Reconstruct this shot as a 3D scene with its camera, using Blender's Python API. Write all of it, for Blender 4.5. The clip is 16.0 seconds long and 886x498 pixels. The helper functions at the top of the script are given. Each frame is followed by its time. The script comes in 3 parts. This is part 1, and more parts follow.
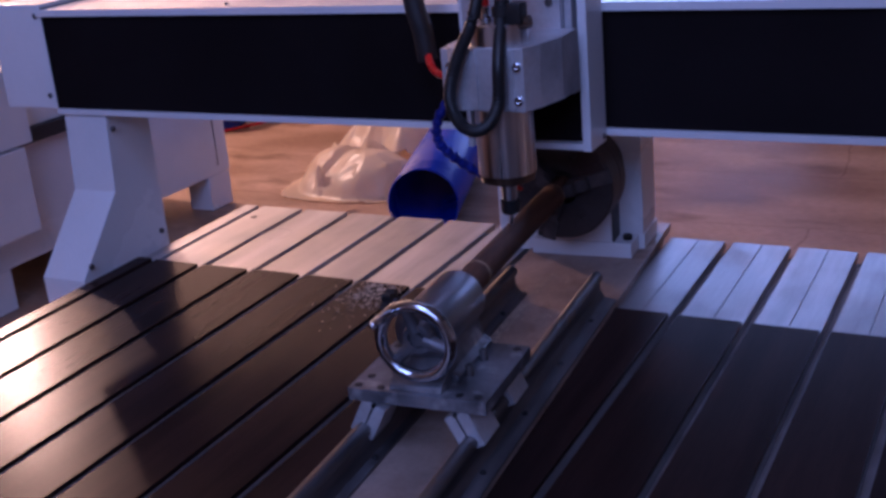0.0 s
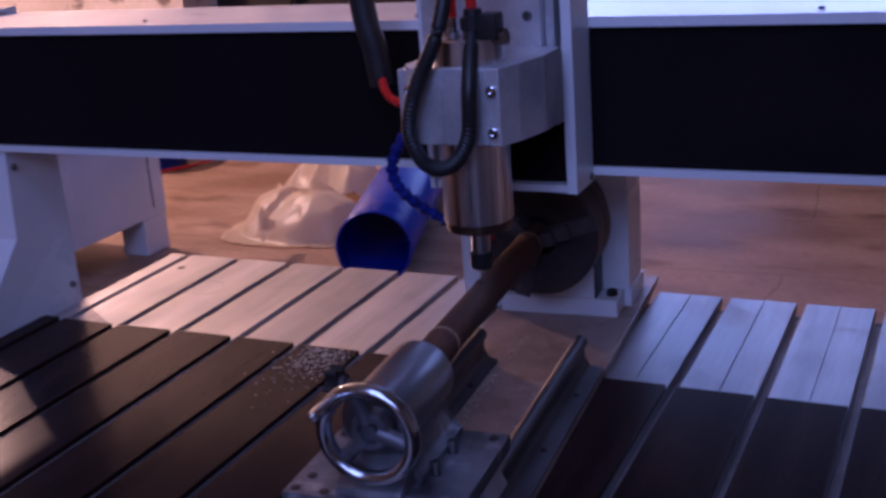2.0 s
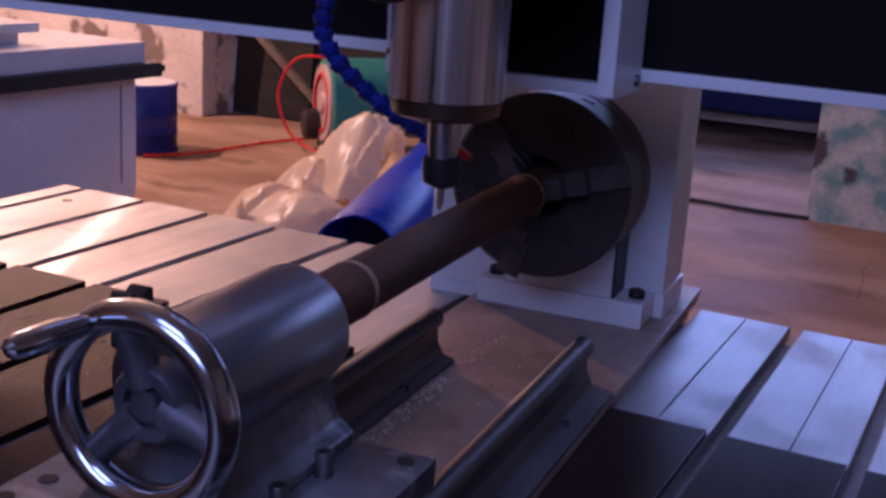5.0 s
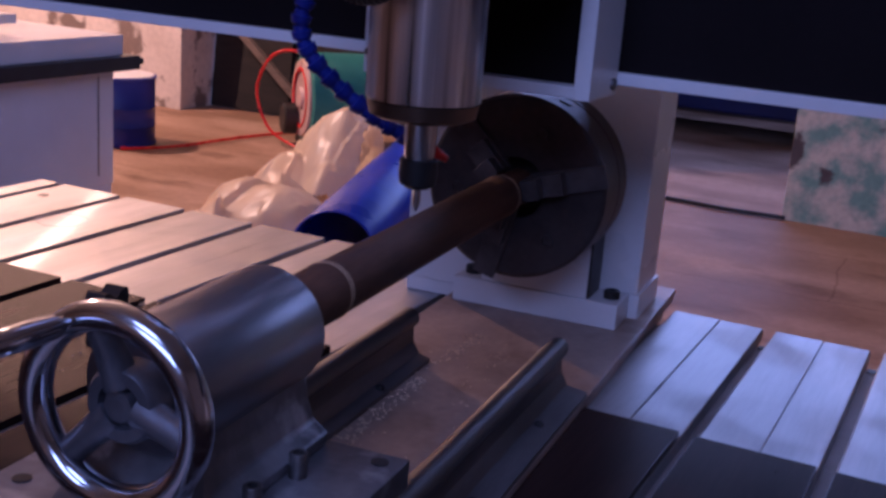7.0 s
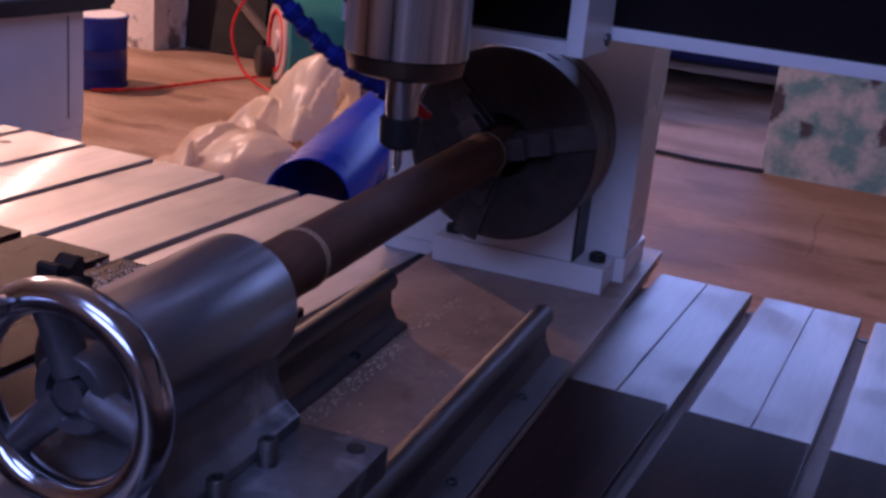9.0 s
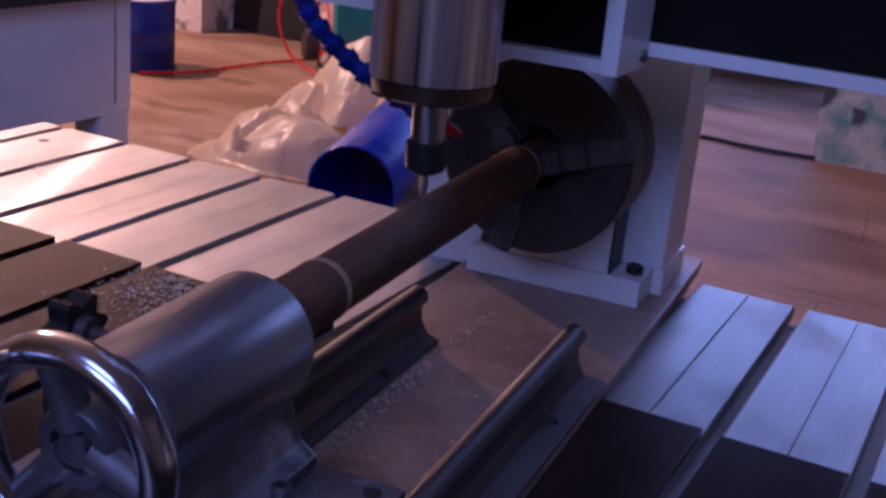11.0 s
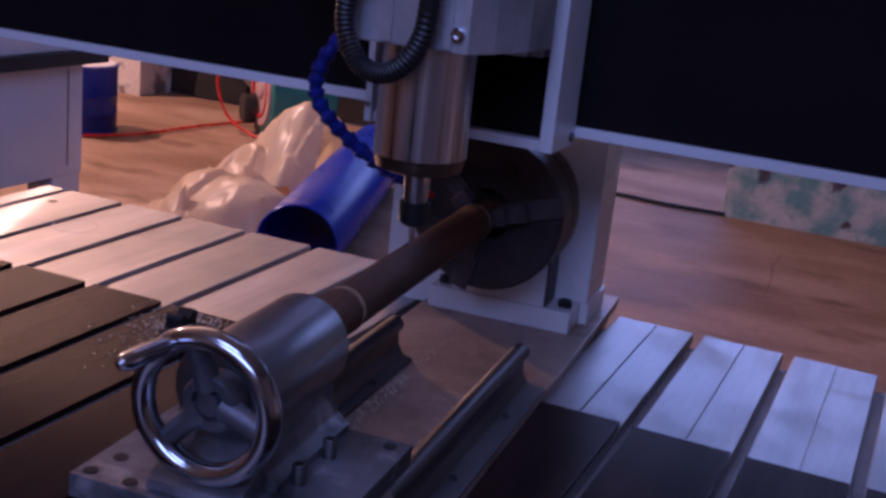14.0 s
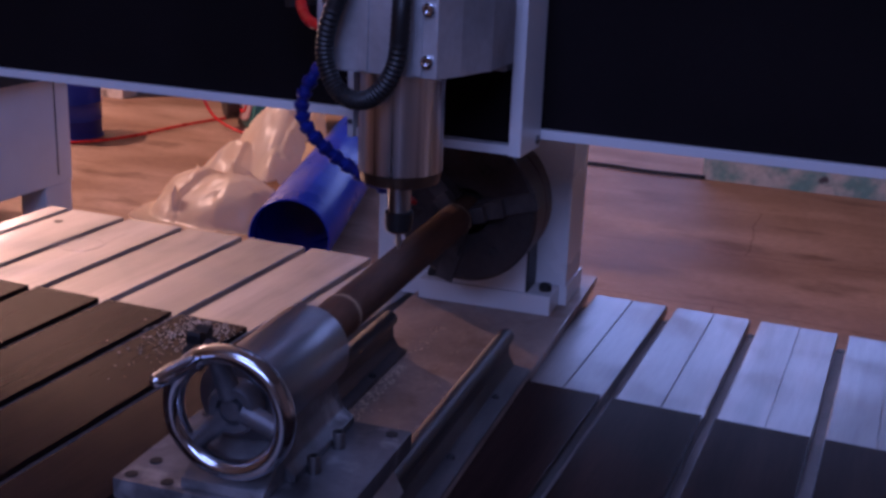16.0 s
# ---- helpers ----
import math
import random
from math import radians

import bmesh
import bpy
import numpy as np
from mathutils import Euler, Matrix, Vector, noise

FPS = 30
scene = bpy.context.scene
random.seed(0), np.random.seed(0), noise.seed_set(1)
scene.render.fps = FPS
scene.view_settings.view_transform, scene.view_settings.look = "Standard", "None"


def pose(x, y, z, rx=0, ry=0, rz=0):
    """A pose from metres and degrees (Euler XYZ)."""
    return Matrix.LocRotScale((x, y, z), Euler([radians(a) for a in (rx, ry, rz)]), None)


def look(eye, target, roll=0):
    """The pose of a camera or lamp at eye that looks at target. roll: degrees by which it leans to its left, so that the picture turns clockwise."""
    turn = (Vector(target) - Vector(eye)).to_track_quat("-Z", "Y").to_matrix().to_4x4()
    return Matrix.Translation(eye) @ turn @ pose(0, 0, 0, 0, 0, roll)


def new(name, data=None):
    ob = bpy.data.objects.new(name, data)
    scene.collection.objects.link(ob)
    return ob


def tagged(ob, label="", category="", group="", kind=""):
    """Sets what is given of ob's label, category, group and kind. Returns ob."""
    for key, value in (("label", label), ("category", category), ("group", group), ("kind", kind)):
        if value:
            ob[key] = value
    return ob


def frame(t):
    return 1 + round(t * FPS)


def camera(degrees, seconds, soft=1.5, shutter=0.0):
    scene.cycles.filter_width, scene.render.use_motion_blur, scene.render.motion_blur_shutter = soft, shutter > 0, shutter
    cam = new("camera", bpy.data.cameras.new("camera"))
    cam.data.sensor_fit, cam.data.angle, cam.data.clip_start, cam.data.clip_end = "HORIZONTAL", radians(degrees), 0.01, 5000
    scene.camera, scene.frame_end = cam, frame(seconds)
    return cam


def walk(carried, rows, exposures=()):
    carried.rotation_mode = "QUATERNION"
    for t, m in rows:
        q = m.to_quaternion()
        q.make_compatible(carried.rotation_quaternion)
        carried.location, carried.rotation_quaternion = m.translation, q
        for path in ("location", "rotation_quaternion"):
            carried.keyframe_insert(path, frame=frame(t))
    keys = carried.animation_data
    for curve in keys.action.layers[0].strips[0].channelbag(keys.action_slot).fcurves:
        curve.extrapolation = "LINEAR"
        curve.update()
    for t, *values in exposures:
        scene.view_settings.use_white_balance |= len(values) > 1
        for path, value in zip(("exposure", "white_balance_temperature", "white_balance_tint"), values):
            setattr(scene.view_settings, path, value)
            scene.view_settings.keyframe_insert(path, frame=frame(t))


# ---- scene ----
cam = camera(41.1, 16.0, soft=3.1, shutter=0.5)
PATH = [
    (0, (0.727, -1.722, 1.587), (-0.169, -0.066, 0.913), -5.2),
    (0.5, (0.721, -1.723, 1.584), (-0.174, -0.06, 0.925), -4.9),
    (1, (0.708, -1.7, 1.58), (-0.19, -0.033, 0.936), -5.1),
    (1.5, (0.66, -1.599, 1.542), (-0.224, 0.086, 0.926), -5.1),
    (2, (0.579, -1.466, 1.51), (-0.244, 0.25, 0.895), -4.4),
    (2.5, (0.467, -1.298, 1.435), (-0.257, 0.455, 0.799), -2.2),
    (3, (0.395, -1.133, 1.33), (-0.329, 0.633, 0.735), 1.8),
    (3.5, (0.397, -1.013, 1.242), (-0.430, 0.728, 0.705), 4.1),
    (6, (0.412, -0.971, 1.219), (-0.44, 0.763, 0.702), 3.6),
    (6.5, (0.411, -0.976, 1.22), (-0.422, 0.769, 0.707), 4.2),
    (7, (0.411, -0.976, 1.226), (-0.405, 0.772, 0.698), 4.4),
    (7.5, (0.413, -0.98, 1.229), (-0.384, 0.77, 0.679), 4.9),
    (8, (0.405, -0.972, 1.23), (-0.373, 0.778, 0.653), 5.2),
    (8.5, (0.384, -0.949, 1.223), (-0.373, 0.804, 0.626), 5.7),
    (11, (0.38, -0.896, 1.251), (-0.444, 0.805, 0.597), 5.4),
    (11.5, (0.387, -0.916, 1.261), (-0.452, 0.784, 0.625), 5.4),
    (12, (0.398, -0.947, 1.273), (-0.445, 0.758, 0.654), 5.5),
    (12.5, (0.41, -0.991, 1.275), (-0.419, 0.732, 0.688), 5.4),
    (13, (0.429, -1.043, 1.284), (-0.378, 0.697, 0.718), 5.4),
    (13.5, (0.445, -1.103, 1.3), (-0.328, 0.656, 0.745), 5.5),
    (14, (0.453, -1.167, 1.316), (-0.277, 0.613, 0.767), 6.0),
    (14.5, (0.463, -1.213, 1.336), (-0.238, 0.575, 0.778), 5.6),
    (15, (0.47, -1.243, 1.349), (-0.218, 0.548, 0.783), 4.8),
    (15.5, (0.485, -1.26, 1.362), (-0.209, 0.525, 0.785), 3.5),
    (16, (0.497, -1.261, 1.375), (-0.212, 0.515, 0.787), 2.2),
]
walk(cam, [(t, look(eye, target, roll)) for t, eye, target, roll in PATH], [(0, 0.02, 5150, 24), (1, -0.03, 5080, 27), (1.5, -0.12, 5100, 28), (2, -0.15, 5100, 29), (2.5, -0.24, 5250, 33), (3, -0.34, 5150, 36), (3.5, -0.1, 5250, 33), (6.5, 0.02, 5330, 27), (7.5, 0.0, 5230, 27), (8.5, -0.05, 5330, 29), (11, -0.08, 5080, 31), (12.2, -0.1, 5200, 34), (13, -0.14, 4960, 29), (14.3, -0.15, 5330, 29), (16, -0.18, 5250, 28)])

# ---- world, sun and large lights ----
world = bpy.data.worlds.new("sky")
scene.world = world
world.use_nodes = True
wn = world.node_tree
sky = wn.nodes.new("ShaderNodeTexSky")
sky.sky_type, sky.sun_disc = "NISHITA", False
sky.sun_elevation, sky.sun_rotation = radians(18), radians(200)
wn.links.new(sky.outputs[0], wn.nodes["Background"].inputs[0])
wn.nodes["Background"].inputs[1].default_value = 0.06


def area_lamp(name, eye, target, sx, sy, watts, colour):
    data = bpy.data.lights.new(name, "AREA")
    data.shape, data.size, data.size_y, data.energy, data.color = "RECTANGLE", sx, sy, watts, colour
    ob = new(name, data)
    ob.matrix_world = look(eye, target)
    return ob


LAMP = (-5.4, 3.35, 3.15)
COLD = (0.47, 0.56, 1.0)
lamp = bpy.data.lights.new("work_lamp_light", "POINT")
lamp.energy, lamp.color, lamp.shadow_soft_size = 620.0, (1.0, 0.57, 0.35), 0.05
new("work_lamp_light", lamp).location = LAMP
area_lamp("back_window_light", (-1.0, 7.9, 2.62), (0.2, 0, 0.85), 4.4, 1.7, 100, COLD)
# No known source here: added behind the camera as cold fill for front faces.
area_lamp("front_fill_light", (1.2, -5.8, 4.35), (0, 0, 1.0), 4.4, 1.7, 122, COLD)
# Made-up overhead lamp, steep enough for the gantry to shade the headstock.
area_lamp("overhead_fill_light", (0.5, -3.2, 5.62), (0.1, 0, 0.9), 2.4, 1.4, 62, COLD)

# ---- materials ----


def surface(name, c1, c2, rough=0.5, metal=0.0, scale=6.0, fine=90.0, bump=0.08, vary=0.15, stretch=(1, 1, 1), contrast=(0.35, 0.65), rand=0.0,
            spots=None, spot_at=(0.6, 0.66), spot_scale=5.0, spec=0.5, tint=None, rvar=0.12, coat=0.0, see=0.0, clear=0.0):
    """A worn surface: two colours mixed by a broad noise, a fine grain in colour, gloss and relief, and, if given, spots of a third colour."""
    m = bpy.data.materials.new(name)
    m.use_nodes = True
    t = m.node_tree
    n, link = t.nodes, t.links.new
    bsdf = n["Principled BSDF"]
    coord, mapping = n.new("ShaderNodeTexCoord"), n.new("ShaderNodeMapping")
    link(coord.outputs["Object"], mapping.inputs[0])
    mapping.inputs["Scale"].default_value = stretch
    broad, grain = n.new("ShaderNodeTexNoise"), n.new("ShaderNodeTexNoise")
    for tex, s, detail in ((broad, scale, 5), (grain, fine, 3)):
        tex.inputs["Scale"].default_value, tex.inputs["Detail"].default_value = s, detail
        link(mapping.outputs[0], tex.inputs["Vector"])
    ramp = n.new("ShaderNodeValToRGB")
    ramp.color_ramp.elements[0].position, ramp.color_ramp.elements[1].position = contrast
    ramp.color_ramp.elements[0].color, ramp.color_ramp.elements[1].color = (*c1, 1), (*c2, 1)
    link(broad.outputs["Fac"], ramp.inputs[0])
    last = ramp.outputs[0]
    if spots:
        dots, cut, mix = n.new("ShaderNodeTexNoise"), n.new("ShaderNodeValToRGB"), n.new("ShaderNodeMixRGB")
        dots.inputs["Scale"].default_value, dots.inputs["Detail"].default_value = spot_scale, 6
        link(mapping.outputs[0], dots.inputs["Vector"])
        cut.color_ramp.elements[0].position, cut.color_ramp.elements[1].position = spot_at
        link(dots.outputs["Fac"], cut.inputs[0])
        link(cut.outputs[0], mix.inputs[0])
        link(last, mix.inputs[1])
        mix.inputs[2].default_value = (*spots, 1)
        last = mix.outputs[0]
    value = n.new("ShaderNodeMapRange")
    value.inputs["To Min"].default_value, value.inputs["To Max"].default_value = 1 - vary, 1 + vary
    link(grain.outputs["Fac"], value.inputs["Value"])
    hue = n.new("ShaderNodeHueSaturation")
    link(value.outputs[0], hue.inputs["Value"])
    link(last, hue.inputs["Color"])
    last = hue.outputs[0]
    if rand:
        info, spread, hue2 = n.new("ShaderNodeObjectInfo"), n.new("ShaderNodeMapRange"), n.new("ShaderNodeHueSaturation")
        spread.inputs["To Min"].default_value, spread.inputs["To Max"].default_value = 1 - rand, 1 + rand
        link(info.outputs["Random"], spread.inputs["Value"])
        link(spread.outputs[0], hue2.inputs["Value"])
        link(last, hue2.inputs["Color"])
        last = hue2.outputs[0]
    link(last, bsdf.inputs["Base Color"])
    gloss = n.new("ShaderNodeMapRange")
    gloss.inputs["To Min"].default_value, gloss.inputs["To Max"].default_value = max(0.02, rough - rvar), min(1, rough + rvar)
    link(broad.outputs["Fac"], gloss.inputs["Value"])
    link(gloss.outputs[0], bsdf.inputs["Roughness"])
    bsdf.inputs["Metallic"].default_value = metal
    if tint:
        bsdf.inputs["Specular Tint"].default_value = (*tint, 1)
    bsdf.inputs["Specular IOR Level"].default_value = spec
    bsdf.inputs["Coat Weight"].default_value = coat
    bsdf.inputs["Transmission Weight"].default_value = see
    bsdf.inputs["Alpha"].default_value = 1 - clear
    if bump:
        relief = n.new("ShaderNodeBump")
        relief.inputs["Strength"].default_value, relief.inputs["Distance"].default_value = bump, 0.004
        link(grain.outputs["Fac"], relief.inputs["Height"])
        link(relief.outputs[0], bsdf.inputs["Normal"])
    return m


M_PAINT = surface("white_enamel", (0.66, 0.66, 0.68), (0.76, 0.76, 0.78), 0.24, scale=3, fine=160, bump=0.04, vary=0.04, spots=(0.45, 0.44, 0.43), spot_at=(0.68, 0.78))
M_BLACKPANEL = surface("black_panel", (0.007, 0.0048, 0.0055), (0.011, 0.008, 0.009), 0.75, scale=4, fine=200, bump=0.05, spec=0.08)
M_ALU = surface("milled_aluminium", (0.36, 0.355, 0.36), (0.60, 0.59, 0.595), 0.38, 0.86, scale=2.6, fine=34, bump=0.0, vary=0.14, stretch=(7, 0.6, 7), rand=0.12, rvar=0.10, spots=(0.40, 0.40, 0.41), spot_at=(0.42, 0.70), spot_scale=1.2)


def dull_smears(m, scale, at, rough):
    """Clouds of dried coolant that dull the shine, and a milled sheen drawn out in one direction."""
    t = m.node_tree
    n, link = t.nodes, t.links.new
    bsdf = n["Principled BSDF"]
    base = bsdf.inputs["Roughness"].links[0].from_socket
    coord, cloud, cut, mix = n.new("ShaderNodeTexCoord"), n.new("ShaderNodeTexNoise"), n.new("ShaderNodeMapRange"), n.new("ShaderNodeMix")
    link(coord.outputs["Object"], cloud.inputs["Vector"])
    cloud.inputs["Scale"].default_value, cloud.inputs["Detail"].default_value, cloud.inputs["Distortion"].default_value = scale, 4, 1.2
    cut.inputs["From Min"].default_value, cut.inputs["From Max"].default_value = at
    link(cloud.outputs["Fac"], cut.inputs["Value"])
    link(cut.outputs[0], mix.inputs[0])
    link(base, mix.inputs[2])
    mix.inputs[3].default_value = rough
    link(mix.outputs[0], bsdf.inputs["Roughness"])
    sheen, along, both = n.new("ShaderNodeBsdfAnisotropic"), n.new("ShaderNodeCombineXYZ"), n.new("ShaderNodeMixShader")
    sheen.inputs["Roughness"].default_value, sheen.inputs["Anisotropy"].default_value = 0.17, 0.9
    sheen.inputs["Color"].default_value = (0.75, 0.74, 0.74, 1)
    along.inputs[0].default_value, along.inputs[1].default_value = 0.87, -0.48
    link(along.outputs[0], sheen.inputs["Tangent"])
    both.inputs[0].default_value = 0.025
    link(bsdf.outputs[0], both.inputs[1])
    link(sheen.outputs[0], both.inputs[2])
    link(both.outputs[0], n["Material Output"].inputs[0])


dull_smears(M_ALU, 7.0, (0.46, 0.62), 0.48)
# Aluminium for the slots, darker than the plank tops.
M_ALUDARK = surface("dark_slot_aluminium", (0.16, 0.13, 0.12), (0.30, 0.26, 0.25), 0.55, 0.4, scale=8)
M_STRIP = surface("brown_pvc", (0.017, 0.0095, 0.0086), (0.029, 0.0155, 0.0135), 0.24, spec=0.038, tint=(1.0, 0.42, 0.20), rvar=0.02, scale=3, fine=60, bump=0.0, vary=0.3, stretch=(6, 0.4, 1), rand=0.15)
M_STEEL = surface("worn_steel", (0.27, 0.192, 0.155), (0.44, 0.325, 0.265), 0.42, 0.15, scale=9, fine=140, bump=0.06, vary=0.2, spots=(0.19, 0.115, 0.08), spot_at=(0.56, 0.75), spot_scale=14)
M_RAIL = surface("rail_steel", (0.14, 0.135, 0.135), (0.22, 0.21, 0.21), 0.42, 0.9, scale=7, fine=90, bump=0.03, stretch=(8, 0.5, 8))
M_RAILFOOT = surface("oily_rail_support", (0.09, 0.085, 0.088), (0.19, 0.175, 0.18), 0.42, 0.7, scale=10, fine=120, bump=0.05, stretch=(4, 0.6, 4))
M_WHEELHUB = surface("grey_cast_iron", (0.09, 0.09, 0.10), (0.19, 0.19, 0.21), 0.40, 0.7, scale=20, fine=150, bump=0.1)
M_CAST = surface("cast_aluminium", (0.46, 0.46, 0.48), (0.66, 0.66, 0.69), 0.42, 0.55, scale=12, fine=130, bump=0.06)
M_BASE = surface("oily_cast_plate", (0.11, 0.11, 0.12), (0.30, 0.30, 0.32), 0.42, 0.6, scale=16, fine=130, bump=0.08, vary=0.2, spots=(0.52, 0.52, 0.54), spot_at=(0.56, 0.70), spot_scale=26)
M_SLEEVE = surface("turned_steel", (0.24, 0.245, 0.27), (0.42, 0.425, 0.46), 0.31, 0.9, scale=5, fine=120, bump=0.02, stretch=(3, 0.5, 3), vary=0.08)
M_CHROME = surface("chrome", (0.50, 0.52, 0.57), (0.62, 0.64, 0.69), 0.16, 1.0, scale=10, fine=60, bump=0.02, vary=0.05)
M_JAW = surface("worn_jaw_steel", (0.07, 0.057, 0.055), (0.13, 0.11, 0.107), 0.45, 0.5, scale=30, fine=160, bump=0.08, vary=0.2)
M_CHUCK = surface("blackened_iron", (0.050, 0.039, 0.038), (0.088, 0.068, 0.066), 0.46, 0.35, scale=14, fine=160, bump=0.10, vary=0.3, spots=(0.10, 0.06, 0.045), spot_at=(0.60, 0.72), spot_scale=22)
# Upright light and dark bands in the colour imitate reflections on the steel.
M_SPINDLE = surface("streaked_spindle_steel", (0.20, 0.19, 0.19), (0.82, 0.80, 0.80), 0.30, 1.0, scale=75, fine=160, bump=0.10, stretch=(1, 1, 0.02), vary=0.3, contrast=(0.38, 0.62))
M_BRONZE = surface("bronzed_steel", (0.16, 0.10, 0.07), (0.26, 0.17, 0.12), 0.4, 0.9, scale=12)
M_WOOD = surface("turned_wood", (0.080, 0.036, 0.022), (0.16, 0.076, 0.046), 0.68, spec=0.25, scale=14, fine=90, bump=0.12, vary=0.25, stretch=(3, 0.5, 3))
M_WOODPALE = surface("cut_wood", (0.36, 0.23, 0.13), (0.45, 0.30, 0.18), 0.7)
M_BLACK = surface("black_rubber", (0.010, 0.010, 0.011), (0.020, 0.019, 0.020), 0.45, scale=20)
M_RED = surface("red_tube", (0.62, 0.015, 0.012), (0.75, 0.03, 0.02), 0.3, scale=20)
M_BLUENOZZLE = surface("blue_plastic", (0.010, 0.016, 0.16), (0.016, 0.026, 0.24), 0.35, scale=25)
M_BLUEPIPE = surface("blue_pipe_plastic", (0.010, 0.035, 0.44), (0.016, 0.055, 0.56), 0.30, spec=0.35, scale=5, fine=80, bump=0.05)
M_BLUEDRUM = surface("blue_drum_paint", (0.010, 0.025, 0.24), (0.016, 0.038, 0.32), 0.4, scale=7)
M_DRUMTOP = surface("pale_drum_lid", (0.62, 0.60, 0.62), (0.76, 0.74, 0.76), 0.4)
M_TEAL = surface("teal_paint", (0.03, 0.20, 0.19), (0.045, 0.27, 0.25), 0.42, scale=6, spots=(0.08, 0.09, 0.08), spot_at=(0.66, 0.74))
M_PINK = surface("dusty_pink_disc", (0.50, 0.33, 0.30), (0.62, 0.44, 0.40), 0.5, scale=9)
M_TARP = surface("dark_blue_sheet", (0.006, 0.010, 0.07), (0.010, 0.016, 0.11), 0.5, scale=3)
# Near-black colour that stands for the shade in the back recess.
M_RECESS = surface("recess_shade", (0.008, 0.006, 0.006), (0.022, 0.017, 0.015), 0.8, scale=5, stretch=(1, 1, 6), bump=0.2)
M_BATTEN = surface("old_timber", (0.12, 0.09, 0.07), (0.2, 0.15, 0.12), 0.8, scale=5, stretch=(1, 1, 6))
M_FLOOR = surface("stained_concrete", (0.27, 0.155, 0.095), (0.44, 0.29, 0.205), 0.58, spec=0.3, scale=1.5, fine=38, bump=0.4, vary=0.3, rvar=0.18, contrast=(0.38, 0.62), stretch=(0.8, 1.7, 1), spots=(0.17, 0.09, 0.05), spot_at=(0.57, 0.74), spot_scale=2.6)
M_PLASTER = surface("peeling_plaster", (0.64, 0.56, 0.48), (0.82, 0.75, 0.67), 0.85, scale=2.4, fine=30, bump=0.5, vary=0.2, spots=(0.24, 0.19, 0.16), spot_at=(0.54, 0.60), spot_scale=5)
M_GREENWALL = surface("peeling_green_plaster", (0.20, 0.38, 0.34), (0.60, 0.60, 0.53), 0.85, scale=7, fine=40, bump=0.5, vary=0.25, contrast=(0.42, 0.58), spots=(0.10, 0.085, 0.09), spot_at=(0.57, 0.62), spot_scale=5.5)
M_WALLDIM = surface("dull_wall", (0.16, 0.13, 0.12), (0.26, 0.22, 0.20), 0.9, scale=1.6, fine=25, bump=0.4, vary=0.2)
M_ROOF = surface("roof_sheet", (0.20, 0.18, 0.18), (0.30, 0.28, 0.27), 0.7, scale=2)
M_BAG = surface("clear_wrapping_film", (0.96, 0.78, 0.55), (0.98, 0.86, 0.66), 0.30, scale=7, fine=40, bump=0.25, vary=0.05, clear=0.10, spec=0.45)
through_film = M_BAG.node_tree.nodes.new("ShaderNodeBsdfTranslucent")
through_film.inputs[0].default_value = (0.95, 0.76, 0.52, 1)
film_mix = M_BAG.node_tree.nodes.new("ShaderNodeMixShader")
film_mix.inputs[0].default_value = 0.42
M_BAG.node_tree.links.new(M_BAG.node_tree.nodes["Principled BSDF"].outputs[0], film_mix.inputs[1])
M_BAG.node_tree.links.new(through_film.outputs[0], film_mix.inputs[2])
M_BAG.node_tree.links.new(film_mix.outputs[0], M_BAG.node_tree.nodes["Material Output"].inputs[0])
M_CHIP = surface("wood_chips", (0.60, 0.44, 0.31), (0.82, 0.64, 0.47), 0.8, rand=0.2)



def add_joints(m, size, dark):
    """Thin wavering joints between slabs, darker and sunk."""
    t = m.node_tree
    n, link = t.nodes, t.links.new
    bsdf = n["Principled BSDF"]
    base = bsdf.inputs["Base Color"].links[0].from_socket
    coord, wob, add, brick, mix = n.new("ShaderNodeTexCoord"), n.new("ShaderNodeTexNoise"), n.new("ShaderNodeVectorMath"), n.new("ShaderNodeTexBrick"), n.new("ShaderNodeMixRGB")
    scale = n.new("ShaderNodeVectorMath")
    scale.operation, scale.inputs[3].default_value = "SCALE", 0.16
    wob.inputs["Scale"].default_value, wob.inputs["Detail"].default_value = 1.6, 6
    link(coord.outputs["Object"], wob.inputs["Vector"])
    link(wob.outputs["Color"], scale.inputs[0])
    link(coord.outputs["Object"], add.inputs[0])
    link(scale.outputs[0], add.inputs[1])
    link(add.outputs[0], brick.inputs["Vector"])
    brick.inputs["Scale"].default_value, brick.inputs["Mortar Size"].default_value, brick.inputs["Mortar Smooth"].default_value = 1.0, 0.006, 0.6
    brick.inputs["Brick Width"].default_value, brick.inputs["Row Height"].default_value = size
    brick.inputs["Color1"].default_value = brick.inputs["Color2"].default_value = (1, 1, 1, 1)
    brick.inputs["Mortar"].default_value = (*dark, 1)
    mix.blend_type, mix.inputs[0].default_value = "MULTIPLY", 1.0
    link(base, mix.inputs[1])
    link(brick.outputs["Color"], mix.inputs[2])
    link(mix.outputs[0], bsdf.inputs["Base Color"])


add_joints(M_FLOOR, (14.0, 0.7), (0.72, 0.66, 0.62))

# ---- mesh helpers ----


def round_edges(bm, edges, width):
    """Bevels the edges; the faces between them stay truly flat."""
    flat = bm.faces.layers.int.get("flat") or bm.faces.layers.int.new("flat")
    edges = [e for e in edges if e.is_valid]
    made = set(bmesh.ops.bevel(bm, geom=edges, offset=width, segments=2, affect="EDGES", profile=0.7)["faces"])
    for f in bm.faces:
        if f not in made and f.calc_area() > 30 * width * width:
            f[flat] = 1


